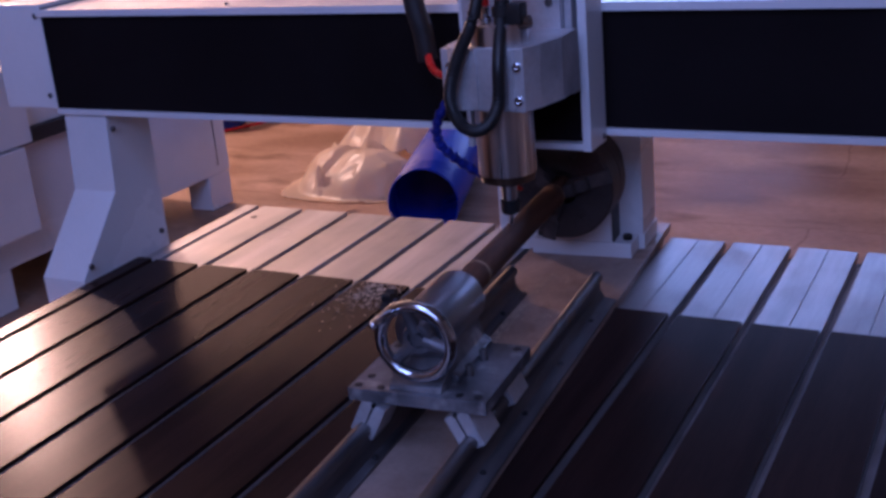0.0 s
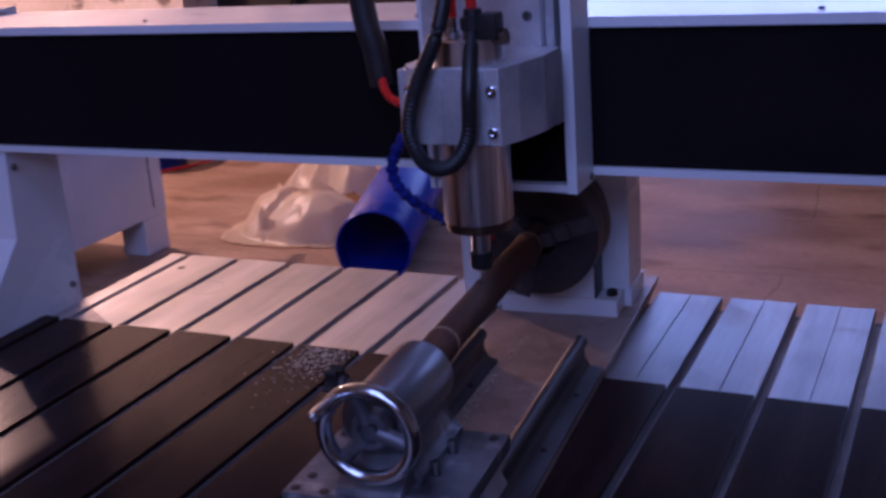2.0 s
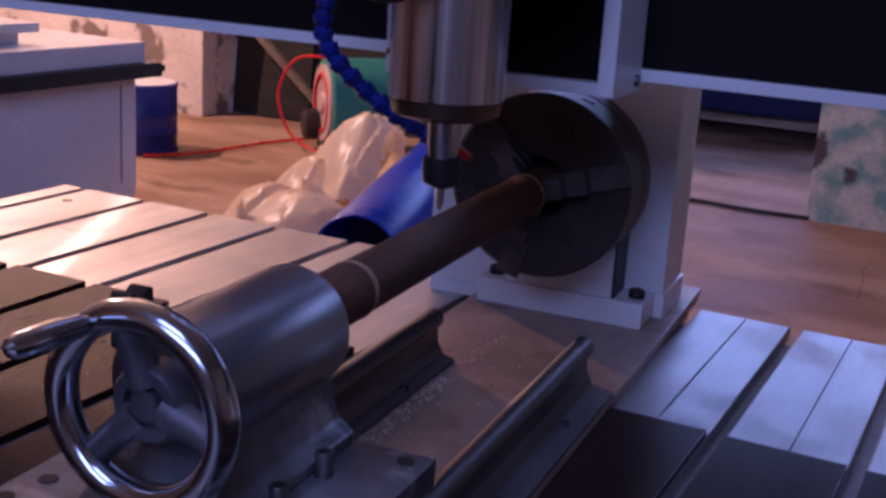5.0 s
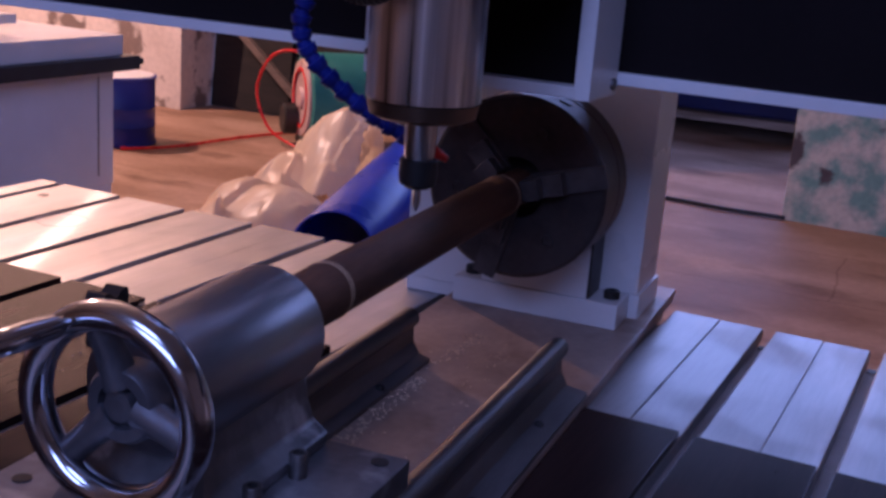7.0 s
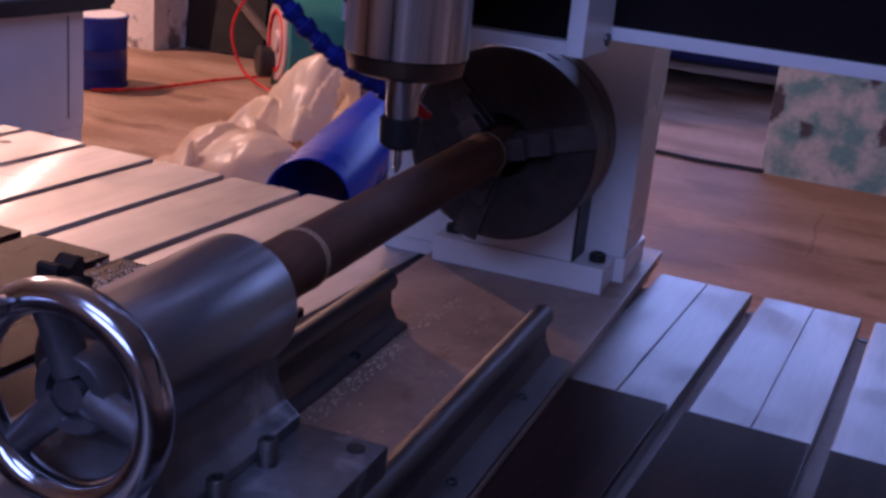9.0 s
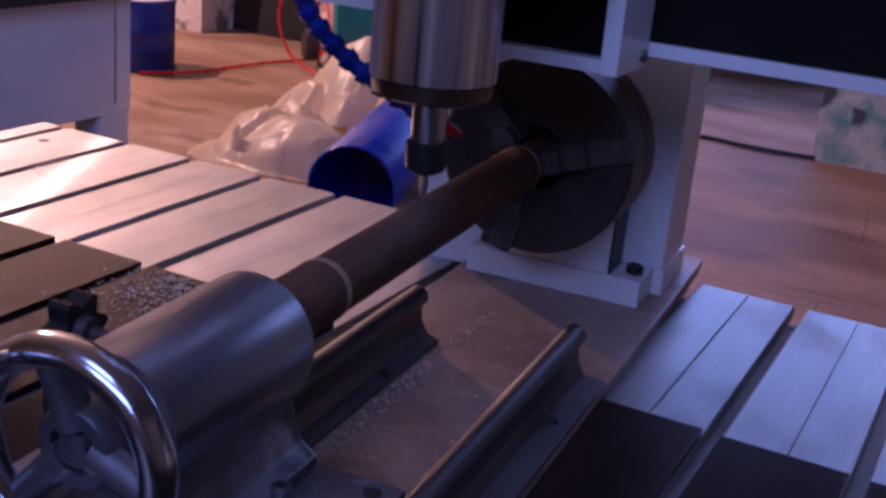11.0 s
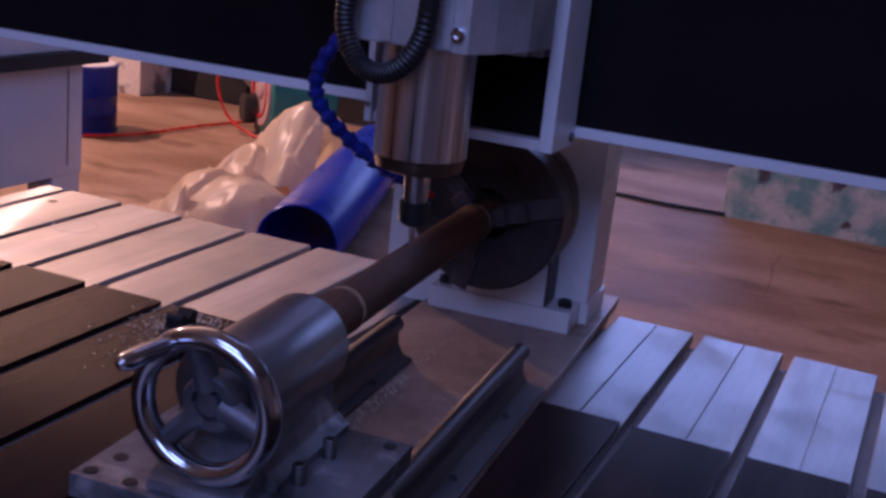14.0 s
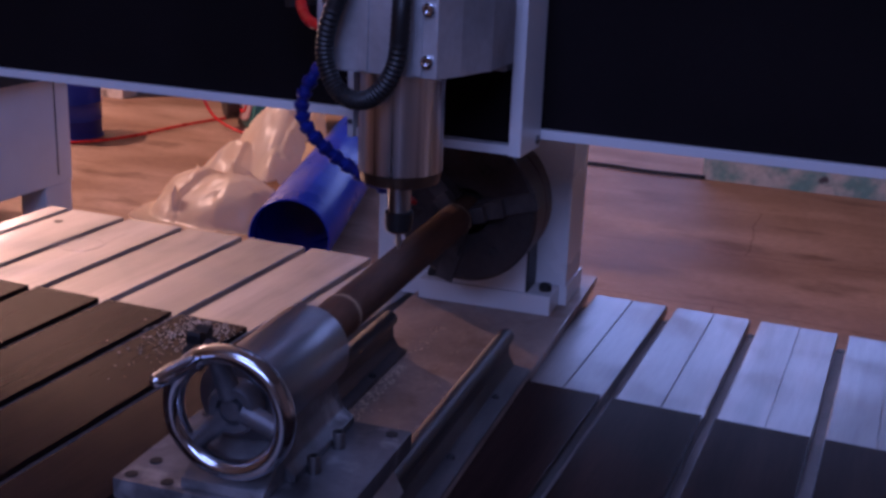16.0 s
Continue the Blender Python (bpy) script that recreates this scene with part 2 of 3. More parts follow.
def box(bm, x0, x1, y0, y1, z0, z1, bevel=0.0, m=None):
    r = bmesh.ops.create_cube(bm, size=1.0, matrix=Matrix.Translation(((x0 + x1) / 2, (y0 + y1) / 2, (z0 + z1) / 2)) @ Matrix.Diagonal((x1 - x0, y1 - y0, z1 - z0, 1)))
    vs = r["verts"]
    if m:
        bmesh.ops.transform(bm, matrix=m, verts=vs)
    if bevel:
        round_edges(bm, list({e for v in vs for e in v.link_edges}), bevel)
    return bm


def ring(centre, ahead, r, n, side=None):
    a = Vector(ahead).normalized()
    s = a.cross(side or (Vector((0, 0, 1)) if abs(a.z) < 0.9 else Vector((1, 0, 0)))).normalized()
    u = s.cross(a)
    return [Vector(centre) + r * (math.cos(2 * math.pi * k / n) * s + math.sin(2 * math.pi * k / n) * u) for k in range(n)]


def lathe(bm, p0, ahead, profile, n=40, closed=True):
    """Rings of the radii and distances in profile round a line from p0 in the direction ahead."""
    a = Vector(ahead).normalized()
    rows = [[bm.verts.new(v) for v in ring(Vector(p0) + a * d, a, max(r, 1e-4), n)] for d, r in profile]
    for lo, hi in zip(rows, rows[1:]):
        for k in range(n):
            bm.faces.new((lo[k], lo[(k + 1) % n], hi[(k + 1) % n], hi[k]))
    if closed:
        bm.faces.new(rows[0][::-1])
        bm.faces.new(rows[-1])
    bmesh.ops.recalc_face_normals(bm, faces=bm.faces[:])
    return bm


def smooth_line(points, steps=8):
    """A Catmull-Rom line through the points."""
    p = [Vector(q) for q in points]
    p = [2 * p[0] - p[1], *p, 2 * p[-1] - p[-2]]
    out = []
    for i in range(1, len(p) - 2):
        for k in range(steps):
            t = k / steps
            out.append(0.5 * (2 * p[i] + (p[i + 1] - p[i - 1]) * t + (2 * p[i - 1] - 5 * p[i] + 4 * p[i + 1] - p[i + 2]) * t * t + (3 * p[i] - p[i - 1] - 3 * p[i + 1] + p[i + 2]) * t**3))
    return out + [p[-2]]


def tube(bm, points, r, n=12, ribs=0.0, steps=8):
    """A round tube along a smooth line; ribs makes every other ring thicker."""
    line = smooth_line(points, steps)
    rows, side = [], Vector((0.3, 0.2, 0.93))
    for k, q in enumerate(line):
        ahead = line[min(k + 1, len(line) - 1)] - line[max(k - 1, 0)]
        rows.append([bm.verts.new(v) for v in ring(q, ahead, r + (ribs if k % 2 else 0.0), n, side)])
    for lo, hi in zip(rows, rows[1:]):
        for k in range(n):
            bm.faces.new((lo[k], lo[(k + 1) % n], hi[(k + 1) % n], hi[k]))
    bm.faces.new(rows[0][::-1])
    bm.faces.new(rows[-1])
    bmesh.ops.recalc_face_normals(bm, faces=bm.faces[:])
    return bm


def prism(bm, outline, axis, lo, hi, bevel=0.0):
    """An outline of two coordinates pushed along the third axis from lo to hi."""
    def at(a, b, c):
        return {"x": (c, a, b), "y": (a, c, b), "z": (a, b, c)}[axis]
    lower, upper = [bm.verts.new(at(a, b, lo)) for a, b in outline], [bm.verts.new(at(a, b, hi)) for a, b in outline]
    made = [bm.faces.new(lower), bm.faces.new(upper[::-1])]
    for k in range(len(outline)):
        made.append(bm.faces.new((lower[k], upper[k], upper[(k + 1) % len(outline)], lower[(k + 1) % len(outline)])))
    bmesh.ops.recalc_face_normals(bm, faces=bm.faces[:])
    if bevel:
        round_edges(bm, list({e for f in made for e in f.edges}), bevel)
    else:
        flat = bm.faces.layers.int.get("flat") or bm.faces.layers.int.new("flat")
        for f in bm.faces:
            f[flat] = 1
    return bm


def torus(bm, centre, ahead, big, small, n=48, k=14, squash=1.0):
    a = Vector(ahead).normalized()
    rows = []
    for q in ring(centre, a, big, n):
        out = (q - Vector(centre)).normalized()
        rows.append([bm.verts.new(q + small * (math.cos(2 * math.pi * j / k) * out + squash * math.sin(2 * math.pi * j / k) * a)) for j in range(k)])
    for i in range(n):
        for j in range(k):
            bm.faces.new((rows[i][j], rows[(i + 1) % n][j], rows[(i + 1) % n][(j + 1) % k], rows[i][(j + 1) % k]))
    bmesh.ops.recalc_face_normals(bm, faces=bm.faces[:])
    return bm


def mesh_of(name, bm, material):
    flat = bm.faces.layers.int.get("flat")
    for f in bm.faces:
        f.smooth = not (flat and f[flat]) and len(f.verts) <= 4
    for e in bm.edges:
        if len(e.link_faces) == 2 and e.calc_face_angle(0) > 0.6:
            e.smooth = False
    me = bpy.data.meshes.new(name)
    bm.to_mesh(me)
    bm.free()
    me.materials.append(material)
    return me


def part(name, bm, material, parent, label=""):
    ob = new(name, mesh_of(name, bm, material))
    ob.parent = parent
    return tagged(ob, label)


def thing(name, m, label, category, group=""):
    ob = new(name)
    ob.empty_display_size = 0.05
    ob.matrix_basis = m
    return tagged(ob, label, category, group)


def solid(name, bm, material, label, category="", kind="", group=""):
    return tagged(new(name, mesh_of(name, bm, material)), label, category, group, kind)


def B():
    return bmesh.new()


def hex_bolt(bm, p, ahead, r=0.006, h=0.005):
    lathe(bm, p, ahead, ((0, r), (h * 0.8, r), (h, r * 0.85), (h, r * 0.5), (h * 0.4, r * 0.45)), 12)
    return bm

# ---- the building ----
g = B()
bmesh.ops.create_grid(g, x_segments=60, y_segments=60, size=12, matrix=Matrix.Translation((-1, 1, 0)))
for v in g.verts:
    v.co.z = -0.004 + 0.006 * noise.noise(v.co * 0.9)
solid("floor", g, M_FLOOR, "stained brown concrete workshop floor", "floor", "structure")


def wall(name, x0, x1, y0, y1, z0, z1, material, label):
    return solid(name, box(B(), x0, x1, y0, y1, z0, z1, 0.01), material, label, "wall", "structure")


wall("wall_plaster", -9.0, -4.2, 4.9, 5.5, -0.02, 5.6, M_PLASTER, "peeling whitish plaster wall")
# Unseen plaster made up over the opening so the left planks reflect it pale.
wall("wall_reflector", -4.2, -2.3, 4.95, 5.45, 1.75, 5.6, M_PLASTER, "unseen whitish plaster added over an opening to reflect in the planks")
wall("wall_green", -0.47, 2.6, 4.68, 5.2, -0.02, 1.15, M_GREENWALL, "low wall with peeling green plaster")
# Made-up dull walls that close the room round the lights.
wall("wall_left", -9.2, -9.0, -7, 8.2, -0.02, 5.6, M_WALLDIM, "unseen dull side wall added to close the room")
wall("wall_right", 7.0, 7.2, -7, 8.2, -0.02, 5.6, M_WALLDIM, "unseen dull side wall added to close the room")
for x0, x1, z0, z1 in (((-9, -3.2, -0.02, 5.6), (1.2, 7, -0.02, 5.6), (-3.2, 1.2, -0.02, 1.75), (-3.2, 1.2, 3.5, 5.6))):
    wall("wall_back", x0, x1, 8.0, 8.2, z0, z1, M_WALLDIM, "dull back wall added to close the room round a window")
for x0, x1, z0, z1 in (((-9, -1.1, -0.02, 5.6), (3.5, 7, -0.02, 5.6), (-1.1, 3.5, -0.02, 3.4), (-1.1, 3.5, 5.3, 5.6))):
    wall("wall_front", x0, x1, -6.2, -6.0, z0, z1, M_WALLDIM, "unseen dull front wall added round the fill window")
# Both stand out of view; the front one is made up round its fill lamp.
for name, y, x0, x1, z0, z1 in (("window_1", 8.02, -3.2, 1.2, 1.75, 3.5), ("fill_window", -6.12, -1.1, 3.5, 3.4, 5.3)):
    w = tagged(new(name), "unseen steel-framed workshop window", "window", kind="structure")
    for k in range(5):
        xa = x0 + (x1 - x0) * k / 4
        part("mullion", box(B(), xa - 0.025, xa + 0.025, y, y + 0.05, z0, z1), M_ROOF, w)
    part("sill", box(B(), x0, x1, y - 0.02, y + 0.09, z0, z0 + 0.03), M_ROOF, w)
# Unseen roof, added to close the room, open for the overhead fill lamp.
b = B()
for x0, x1, y0, y1 in ((-9.2, -0.7, -6.2, 8.2), (1.7, 7.2, -6.2, 8.2), (-0.7, 1.7, -6.2, -3.9), (-0.7, 1.7, -2.5, 8.2)):
    box(b, x0, x1, y0, y1, 5.6, 5.7)
solid("ceiling", b, M_ROOF, "unseen grey sheet roof added with a hole for the overhead fill lamp", "ceiling", "structure")

# ---- router table ----
PITCH, X_SLOT, TOP, FAR = 0.12, -0.88, 0.80, 0.375
table = thing("router_table", pose(0, 0, 0), "long router table of slotted aluminium planks on a white steel frame", "machine table")
b = B()
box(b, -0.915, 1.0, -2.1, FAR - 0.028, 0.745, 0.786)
part("slot_bed", b, M_ALUDARK, table, "darker aluminium slot bottoms")
b = B()
box(b, -0.90, 0.98, -2.1, FAR - 0.02, 0.58, 0.744, 0.01)
part("frame", b, M_PAINT, table, "white painted steel frame")
for x in (-0.86, 0.86):
    for y in (-2.0, 0.25):
        part("leg", box(B(), x - 0.06, x + 0.06, y - 0.06, y + 0.06, 0.0, 0.58, 0.006), M_PAINT, table)


def plank_mesh(x0, x1, y0, y1, z0, z1, groove, deep):
    """A plank with a fine groove along it; its section is pushed along y."""
    gx = x0 + (x1 - x0) * groove
    e = 0.0012
    out = [(x0, z0), (x0, z1 - e), (x0 + e, z1), (gx - 0.0012, z1), (gx - 0.0008, z1 - deep), (gx + 0.0008, z1 - deep), (gx + 0.0012, z1), (x1 - e, z1), (x1, z1 - e), (x1, z0)]
    return prism(B(), out, "y", y0, y1)


SLOT = 0.014
for k in [-1, *range(1, 17)]:
    x0 = X_SLOT - 0.035 if k < 0 else X_SLOT + PITCH * (k - 1) + SLOT
    x1 = X_SLOT if k < 0 else X_SLOT + PITCH * k
    part("plank", plank_mesh(x0, x1, -2.1, FAR, 0.786, TOP, 0.52, 0.002 if x0 > 0.05 else 0.0002), M_ALU, table)
    part("end_hole", lathe(B(), (x1 + SLOT / 2, FAR - 0.030, 0.7862), (0, 0, 1), ((0, 0.0062), (0.0006, 0.0062)), 16), M_BLACK, table, "dark hole at the end of the slot")
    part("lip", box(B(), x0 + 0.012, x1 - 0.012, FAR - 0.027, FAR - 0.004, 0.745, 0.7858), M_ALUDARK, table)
    part("strip", box(B(), x0 + 0.001, x1 - 0.0005, -2.1, 0.0 + 0.002 * math.sin(5 * k), TOP + 0.0005, TOP + 0.0085, 0.0006), M_STRIP, table, "dark brown plastic covering strip")

part("milled_ring", torus(B(), (-0.717, 0.212, TOP - 0.0005), (0, 0, 1), 0.034, 0.0011, 48, 6), M_ALU, table, "faint milled ring")
part("plank_hole", lathe(B(), (-0.838, 0.300, TOP + 0.0002), (0, 0, 1), ((0, 0.008), (0.0004, 0.008)), 20), M_BLACK, table, "dark drilled hole")

# ---- gantry ----
gantry = thing("gantry", pose(0, 0, 0.55), "white steel gantry with black front panel across the table", "gantry")
D = Matrix.Translation((0, 0, -0.55))


def gpart(name, bm, material, label=""):
    bm.transform(D)
    return part(name, bm, material, gantry, label)


BZ0, BZ1 = 1.108, 1.312
gpart("beam", box(B(), -1.0495, 1.2, 0.008, 0.19, BZ0 + 0.004, BZ1 - 0.004), M_PAINT)
gpart("panel", box(B(), -1.048, 1.2, 0.002, 0.0075, BZ0 + 0.009, BZ1 - 0.012), M_BLACKPANEL, "matt black front panel")
gpart("bottom_rail", box(B(), -1.05, 1.2, -0.006, 0.19, BZ0 - 0.002, BZ0 + 0.0085, 0.001), M_PAINT)
gpart("top_rail", box(B(), -1.06, 1.2, -0.006, 0.20, BZ1 - 0.0115, BZ1 + 0.002, 0.001), M_PAINT)
gpart("end_cover", box(B(), -1.19, -1.0525, -0.001, 0.21, BZ0 + 0.008, BZ1 + 0.012, 0.003), M_PAINT)
gpart("seam", box(B(), -1.0523, -1.0503, 0.0005, 0.18, BZ0 + 0.002, BZ1 + 0.004), M_BLACK, "dark gap beside the end cover")
for z in (BZ0 + 0.035, BZ1 - 0.01):
    gpart("bolt", hex_bolt(B(), (-1.066, -0.001, z), (0, -1, 0), 0.005, 0.004), M_RAIL)
for x in (-0.62, -0.15, 0.39, 0.8):
    gpart("bolt", hex_bolt(B(), (x, 0.03, BZ1 + 0.002), (0, 0, 1), 0.004, 0.003), M_RAIL)
COL = [(0.0, 1.112), (-0.012, 0.95), (-0.14, 0.806), (-0.14, 0.55), (0.12, 0.55), (0.12, 1.112)]
for x0, x1 in ((-1.04, -0.932), (1.02, 1.13)):
    gpart("column", prism(B(), COL, "x", x0, x1, 0.002), M_PAINT)
for y, z in ((0.012, 1.075), (-0.115, 0.828), (0.10, 0.83)):
    gpart("bolt", hex_bolt(B(), (-0.932, y, z), (1, 0, 0), 0.006, 0.005), M_RAIL)

# ---- carriage and spindle ----
carriage = thing("spindle_carriage", pose(0, 0, 1.10), "white lifting carriage housing on the gantry front", "carriage")
D2 = Matrix.Translation((0, 0, -1.10))


def cpart(name, bm, material, label="", parent=carriage):
    bm.transform(D2)
    return part(name, bm, material, parent, label)


cpart("flange", box(B(), 0.095, 0.109, -0.076, -0.0065, 1.098, 1.78, 0.0015), M_PAINT)
cpart("flange", box(B(), -0.099, -0.0912, -0.076, -0.0065, 1.098, 1.78, 0.0015), M_PAINT)
cpart("bottom_plate", box(B(), -0.0905, 0.0945, -0.07, -0.0065, 1.098, 1.108, 0.001), M_PAINT)
cpart("bellows", box(B(), -0.090, 0.094, -0.055, -0.01, 1.1085, 1.78), M_BLACKPANEL, "black inner cover")
cpart("bolt", hex_bolt(B(), (0.109, -0.02, 1.108), (1, 0, 0), 0.005, 0.003), M_RAIL)
cpart("bolt", hex_bolt(B(), (-0.095, -0.076, 1.116), (0, -1, 0), 0.003, 0.002), M_RAIL)
SX, SY, SR = 0.026, -0.205, 0.0425
b = box(B(), -0.082, 0.078, -0.10, -0.056, 1.19, 1.75, 0.002)
cpart("slide_plate", b, M_CAST, "silvery slide plate")
cpart("guide_rail", box(B(), 0.0785, 0.0895, -0.085, -0.056, 1.19, 1.75, 0.001), M_CAST)
for z in (1.33, 1.37, 1.45):
    cpart("bolt", hex_bolt(B(), (0.062, -0.10, z), (0, -1, 0), 0.006, 0.005), M_RAIL)

spindle = thing("spindle_motor", pose(SX, SY, 1.0), "round steel spindle motor held in an aluminium clamp", "spindle")
D3 = Matrix.Translation((-SX, -SY, -1.0))


def spart(name, bm, material, label="", parent=None):
    bm.transform(D3)
    return part(name, bm, material, parent or spindle, label)


clamp = [(-0.047, -0.1005), (-0.047, -0.225), (-0.03, -0.250), (0.080, -0.250), (0.092, -0.218), (0.104, -0.165), (0.104, -0.1005)]
clamp_ob = spart("clamp", prism(B(), clamp, "z", 1.202, 1.292, 0.002), M_CAST, "silvery clamp block")
for x in (-0.032, 0.071):
    for z in (1.218, 1.266):
        spart("bolt", lathe(B(), (x, -0.2497, z), (0, -1, 0), ((0, 0.0062), (0.004, 0.0062), (0.005, 0.005), (0.005, 0.003), (0.002, 0.003)), 14), M_CHROME, parent=clamp_ob)
for x in (0.0, 0.056):
    spart("rib", box(B(), x, x + 0.010, -0.2525, -0.2498, 1.204, 1.29, 0.001), M_CAST, parent=clamp_ob)
spart("barrel", lathe(B(), (SX, SY, 1.102), (0, 0, 1), ((0, SR - 0.001), (0.001, SR), (0.218, SR), (0.220, SR - 0.003)), 64), M_SPINDLE, "steel barrel with reflection streaks in its colour")
spart("nose_band", lathe(B(), (SX, SY, 1.088), (0, 0, 1), ((0, SR - 0.010), (0.003, SR - 0.003), (0.0135, SR - 0.0008)), 64), M_BRONZE, "bronzed nose band")
spart("shaft", lathe(B(), (SX, SY, 1.058), (0, 0, 1), ((0, 0.0105), (0.004, 0.0115), (0.030, 0.0125)), 24), M_SPINDLE)
nut = lathe(B(), (SX, SY, 1.036), (0, 0, 1), ((0, 0.009), (0.003, 0.0135), (0.009, 0.0145), (0.0215, 0.0145), (0.0225, 0.013)), 12)
spart("collet_nut", nut, M_BLACK, "black collet nut")
spart("bit", lathe(B(), (SX, SY, 1.000), (0, 0, 1), ((0.018, 0.0008), (0.024, 0.003), (0.037, 0.003)), 12), M_SPINDLE)
for x, h in ((0.008, 0.022), (0.034, 0.030)):
    f = lathe(B(), (x, -0.205, 1.322), (0, 0, 1), ((0, 0.010), (0.008, 0.010), (0.009, 0.007), (0.02, 0.007), (0.021, 0.009), (h, 0.009)), 12)
    spart("fitting", f, M_CHROME, "chrome hose fitting")
spart("cable_gland", lathe(B(), (0.042, -0.222, 1.3205), (0, 0, 1), ((0, 0.013), (0.010, 0.013), (0.011, 0.0155), (0.024, 0.0155), (0.026, 0.011), (0.034, 0.0105)), 12), M_BLACK, "black cable gland")
spart("connector", box(B(), 0.052, 0.074, -0.236, -0.208, 1.3205, 1.350, 0.004), M_BLACK, "black plastic connector")
spart("lug", box(B(), -0.064, -0.0475, -0.215, -0.165, 1.222, 1.284, 0.003), M_CAST, "cast clamp lug", parent=clamp_ob)
spart("fitting", lathe(B(), (0.05, -0.215, 1.318), (1, 0, 0.15), ((0, 0.006), (0.012, 0.006), (0.013, 0.009), (0.03, 0.009)), 12), M_BRONZE, "brass elbow")


def hose(name, points, r, material, label, category="hose", ribs=0.0, n=12, steps=8):
    return solid(name, tube(B(), points, r, n, ribs, steps), material, label, category)


hose("coolant_hose", [(0.008, -0.205, 1.338), (0.009, -0.21, 1.42), (0.0, -0.18, 1.6)], 0.0065, M_RED, "red water hose rising from the spindle")
hose("coolant_hose", [(0.034, -0.205, 1.345), (0.034, -0.21, 1.43), (0.03, -0.18, 1.6)], 0.0065, M_RED, "red water hose rising from the spindle")
hose("corrugated_hose", [(0.022, -0.22, 1.45), (0.016, -0.255, 1.345), (-0.014, -0.266, 1.275), (-0.028, -0.266, 1.222), (-0.010, -0.268, 1.184), (0.022, -0.269, 1.182), (0.046, -0.267, 1.215), (0.051, -0.266, 1.275), (0.040, -0.222, 1.335)],
     0.0085, M_BLACK, "black corrugated hose looped in front of the spindle", ribs=0.0010, steps=20)
hose("cable_loom", [(-0.146, -0.10, 1.243), (-0.152, -0.10, 1.29), (-0.166, -0.10, 1.36), (-0.19, -0.09, 1.6)], 0.0165, M_BLACK, "black cable loom hanging beside the spindle", "cable")
hose("air_hose", [(-0.145, -0.10, 1.262), (-0.134, -0.118, 1.243), (-0.110, -0.14, 1.231), (-0.078, -0.15, 1.230), (-0.05, -0.15, 1.24)], 0.006, M_RED, "short red air hose end beside the spindle")


def coolant_nozzle():
    ob = thing("coolant_nozzle", pose(-0.06, -0.13, 1.25), "blue jointed plastic coolant nozzle with a red tip", "nozzle")
    d = Matrix.Translation((0.06, 0.13, -1.25))
    line = smooth_line([(-0.058, -0.125, 1.245), (-0.082, -0.14, 1.205), (-0.108, -0.155, 1.165), (-0.111, -0.156, 1.128), (-0.088, -0.14, 1.094), (-0.055, -0.12, 1.066), (-0.022, -0.10, 1.046)], 3)
    for a, c in zip(line, line[1:]):
        ln = (c - a).length
        s = lathe(B(), a, c - a, ((0, 0.0062), (ln * 0.35, 0.0062), (ln * 0.4, 0.0088), (ln * 0.85, 0.0078), (ln * 1.02, 0.0055)), 14)
        s.transform(d)
        part("link", s, M_BLUENOZZLE, ob)
    a, c = line[-2], line[-1]
    s = lathe(B(), c, c - a, ((0, 0.006), (0.006, 0.006), (0.022, 0.003)), 14)
    s.transform(d)
    part("tip", s, M_RED, ob, "red nozzle tip")


coolant_nozzle()

# ---- rotary axis on the table ----
YAW = 3.76
ROT = pose(-0.0118, 0, TOP, 0, 0, YAW)
AX = 0.978 - TOP  # height of the turning axis over the table
RC = 0.014  # middle of the rails
bed = thing("rotary_bed", ROT, "worn steel bed plate with two round rails", "machine bed")
part("bed_plate", box(B(), -0.105, 0.122, -1.45, 0.403, 0.009, 0.0165, 0.0015), M_STEEL, bed)
part("bed_base", box(B(), -0.103, 0.120, 0.012, 0.401, 0.0003, 0.0088), M_STEEL, bed)
SHAFT = 0.058


def rail(x, outward):
    """A round shaft on a foot with a flange that slopes to both sides."""
    wl, wr = (0.024, 0.0325) if outward > 0 else (0.030, 0.024)
    o = [(x - wl, 0.0168), (x - wl, 0.021), (x - 0.012, 0.024), (x - 0.006, 0.036), (x - 0.005, 0.050), (x + 0.005, 0.050), (x + 0.006, 0.036), (x + 0.012, 0.024), (x + wr, 0.021), (x + wr, 0.0168)]
    foot = part("rail_support", prism(B(), o, "y", -1.42, 0.0), M_RAILFOOT, bed, "aluminium rail support")
    part("rail_shaft", lathe(B(), (x, -1.43, SHAFT), (0, 1, 0), ((0, 0.009), (0.001, 0.010), (1.431, 0.010), (1.433, 0.0085)), 20), M_RAIL, bed, "polished round rail")
    for k in range(9):
        for s in (-1, 1):
            part("bolt", hex_bolt(B(), (x + s * 0.0175, -0.10 - 0.16 * k, 0.0212), (0, 0, 1), 0.0045, 0.004), M_BLACK, foot)


rail(RC - 0.075, -1)
rail(RC + 0.075, 1)

head = thing("headstock", ROT, "white steel headstock of the rotary axis", "headstock")
part("base", box(B(), -0.094, 0.096, 0.200, 0.352, 0.0168, 0.045, 0.0015), M_PAINT, head)
part("housing", box(B(), -0.092, 0.106, 0.250, 0.345, 0.0455, 0.285, 0.003), M_PAINT, head)
part("side_housing", box(B(), -0.178, -0.0925, 0.256, 0.345, 0.0168, 0.285, 0.003), M_PAINT, head)
part("foot", box(B(), -0.176, -0.1065, 0.258, 0.345, 0.0003, 0.0166, 0.001), M_PAINT, head)
part("web", box(B(), -0.062, 0.060, 0.2025, 0.2495, 0.0453, 0.103, 0.002), M_PAINT, head)
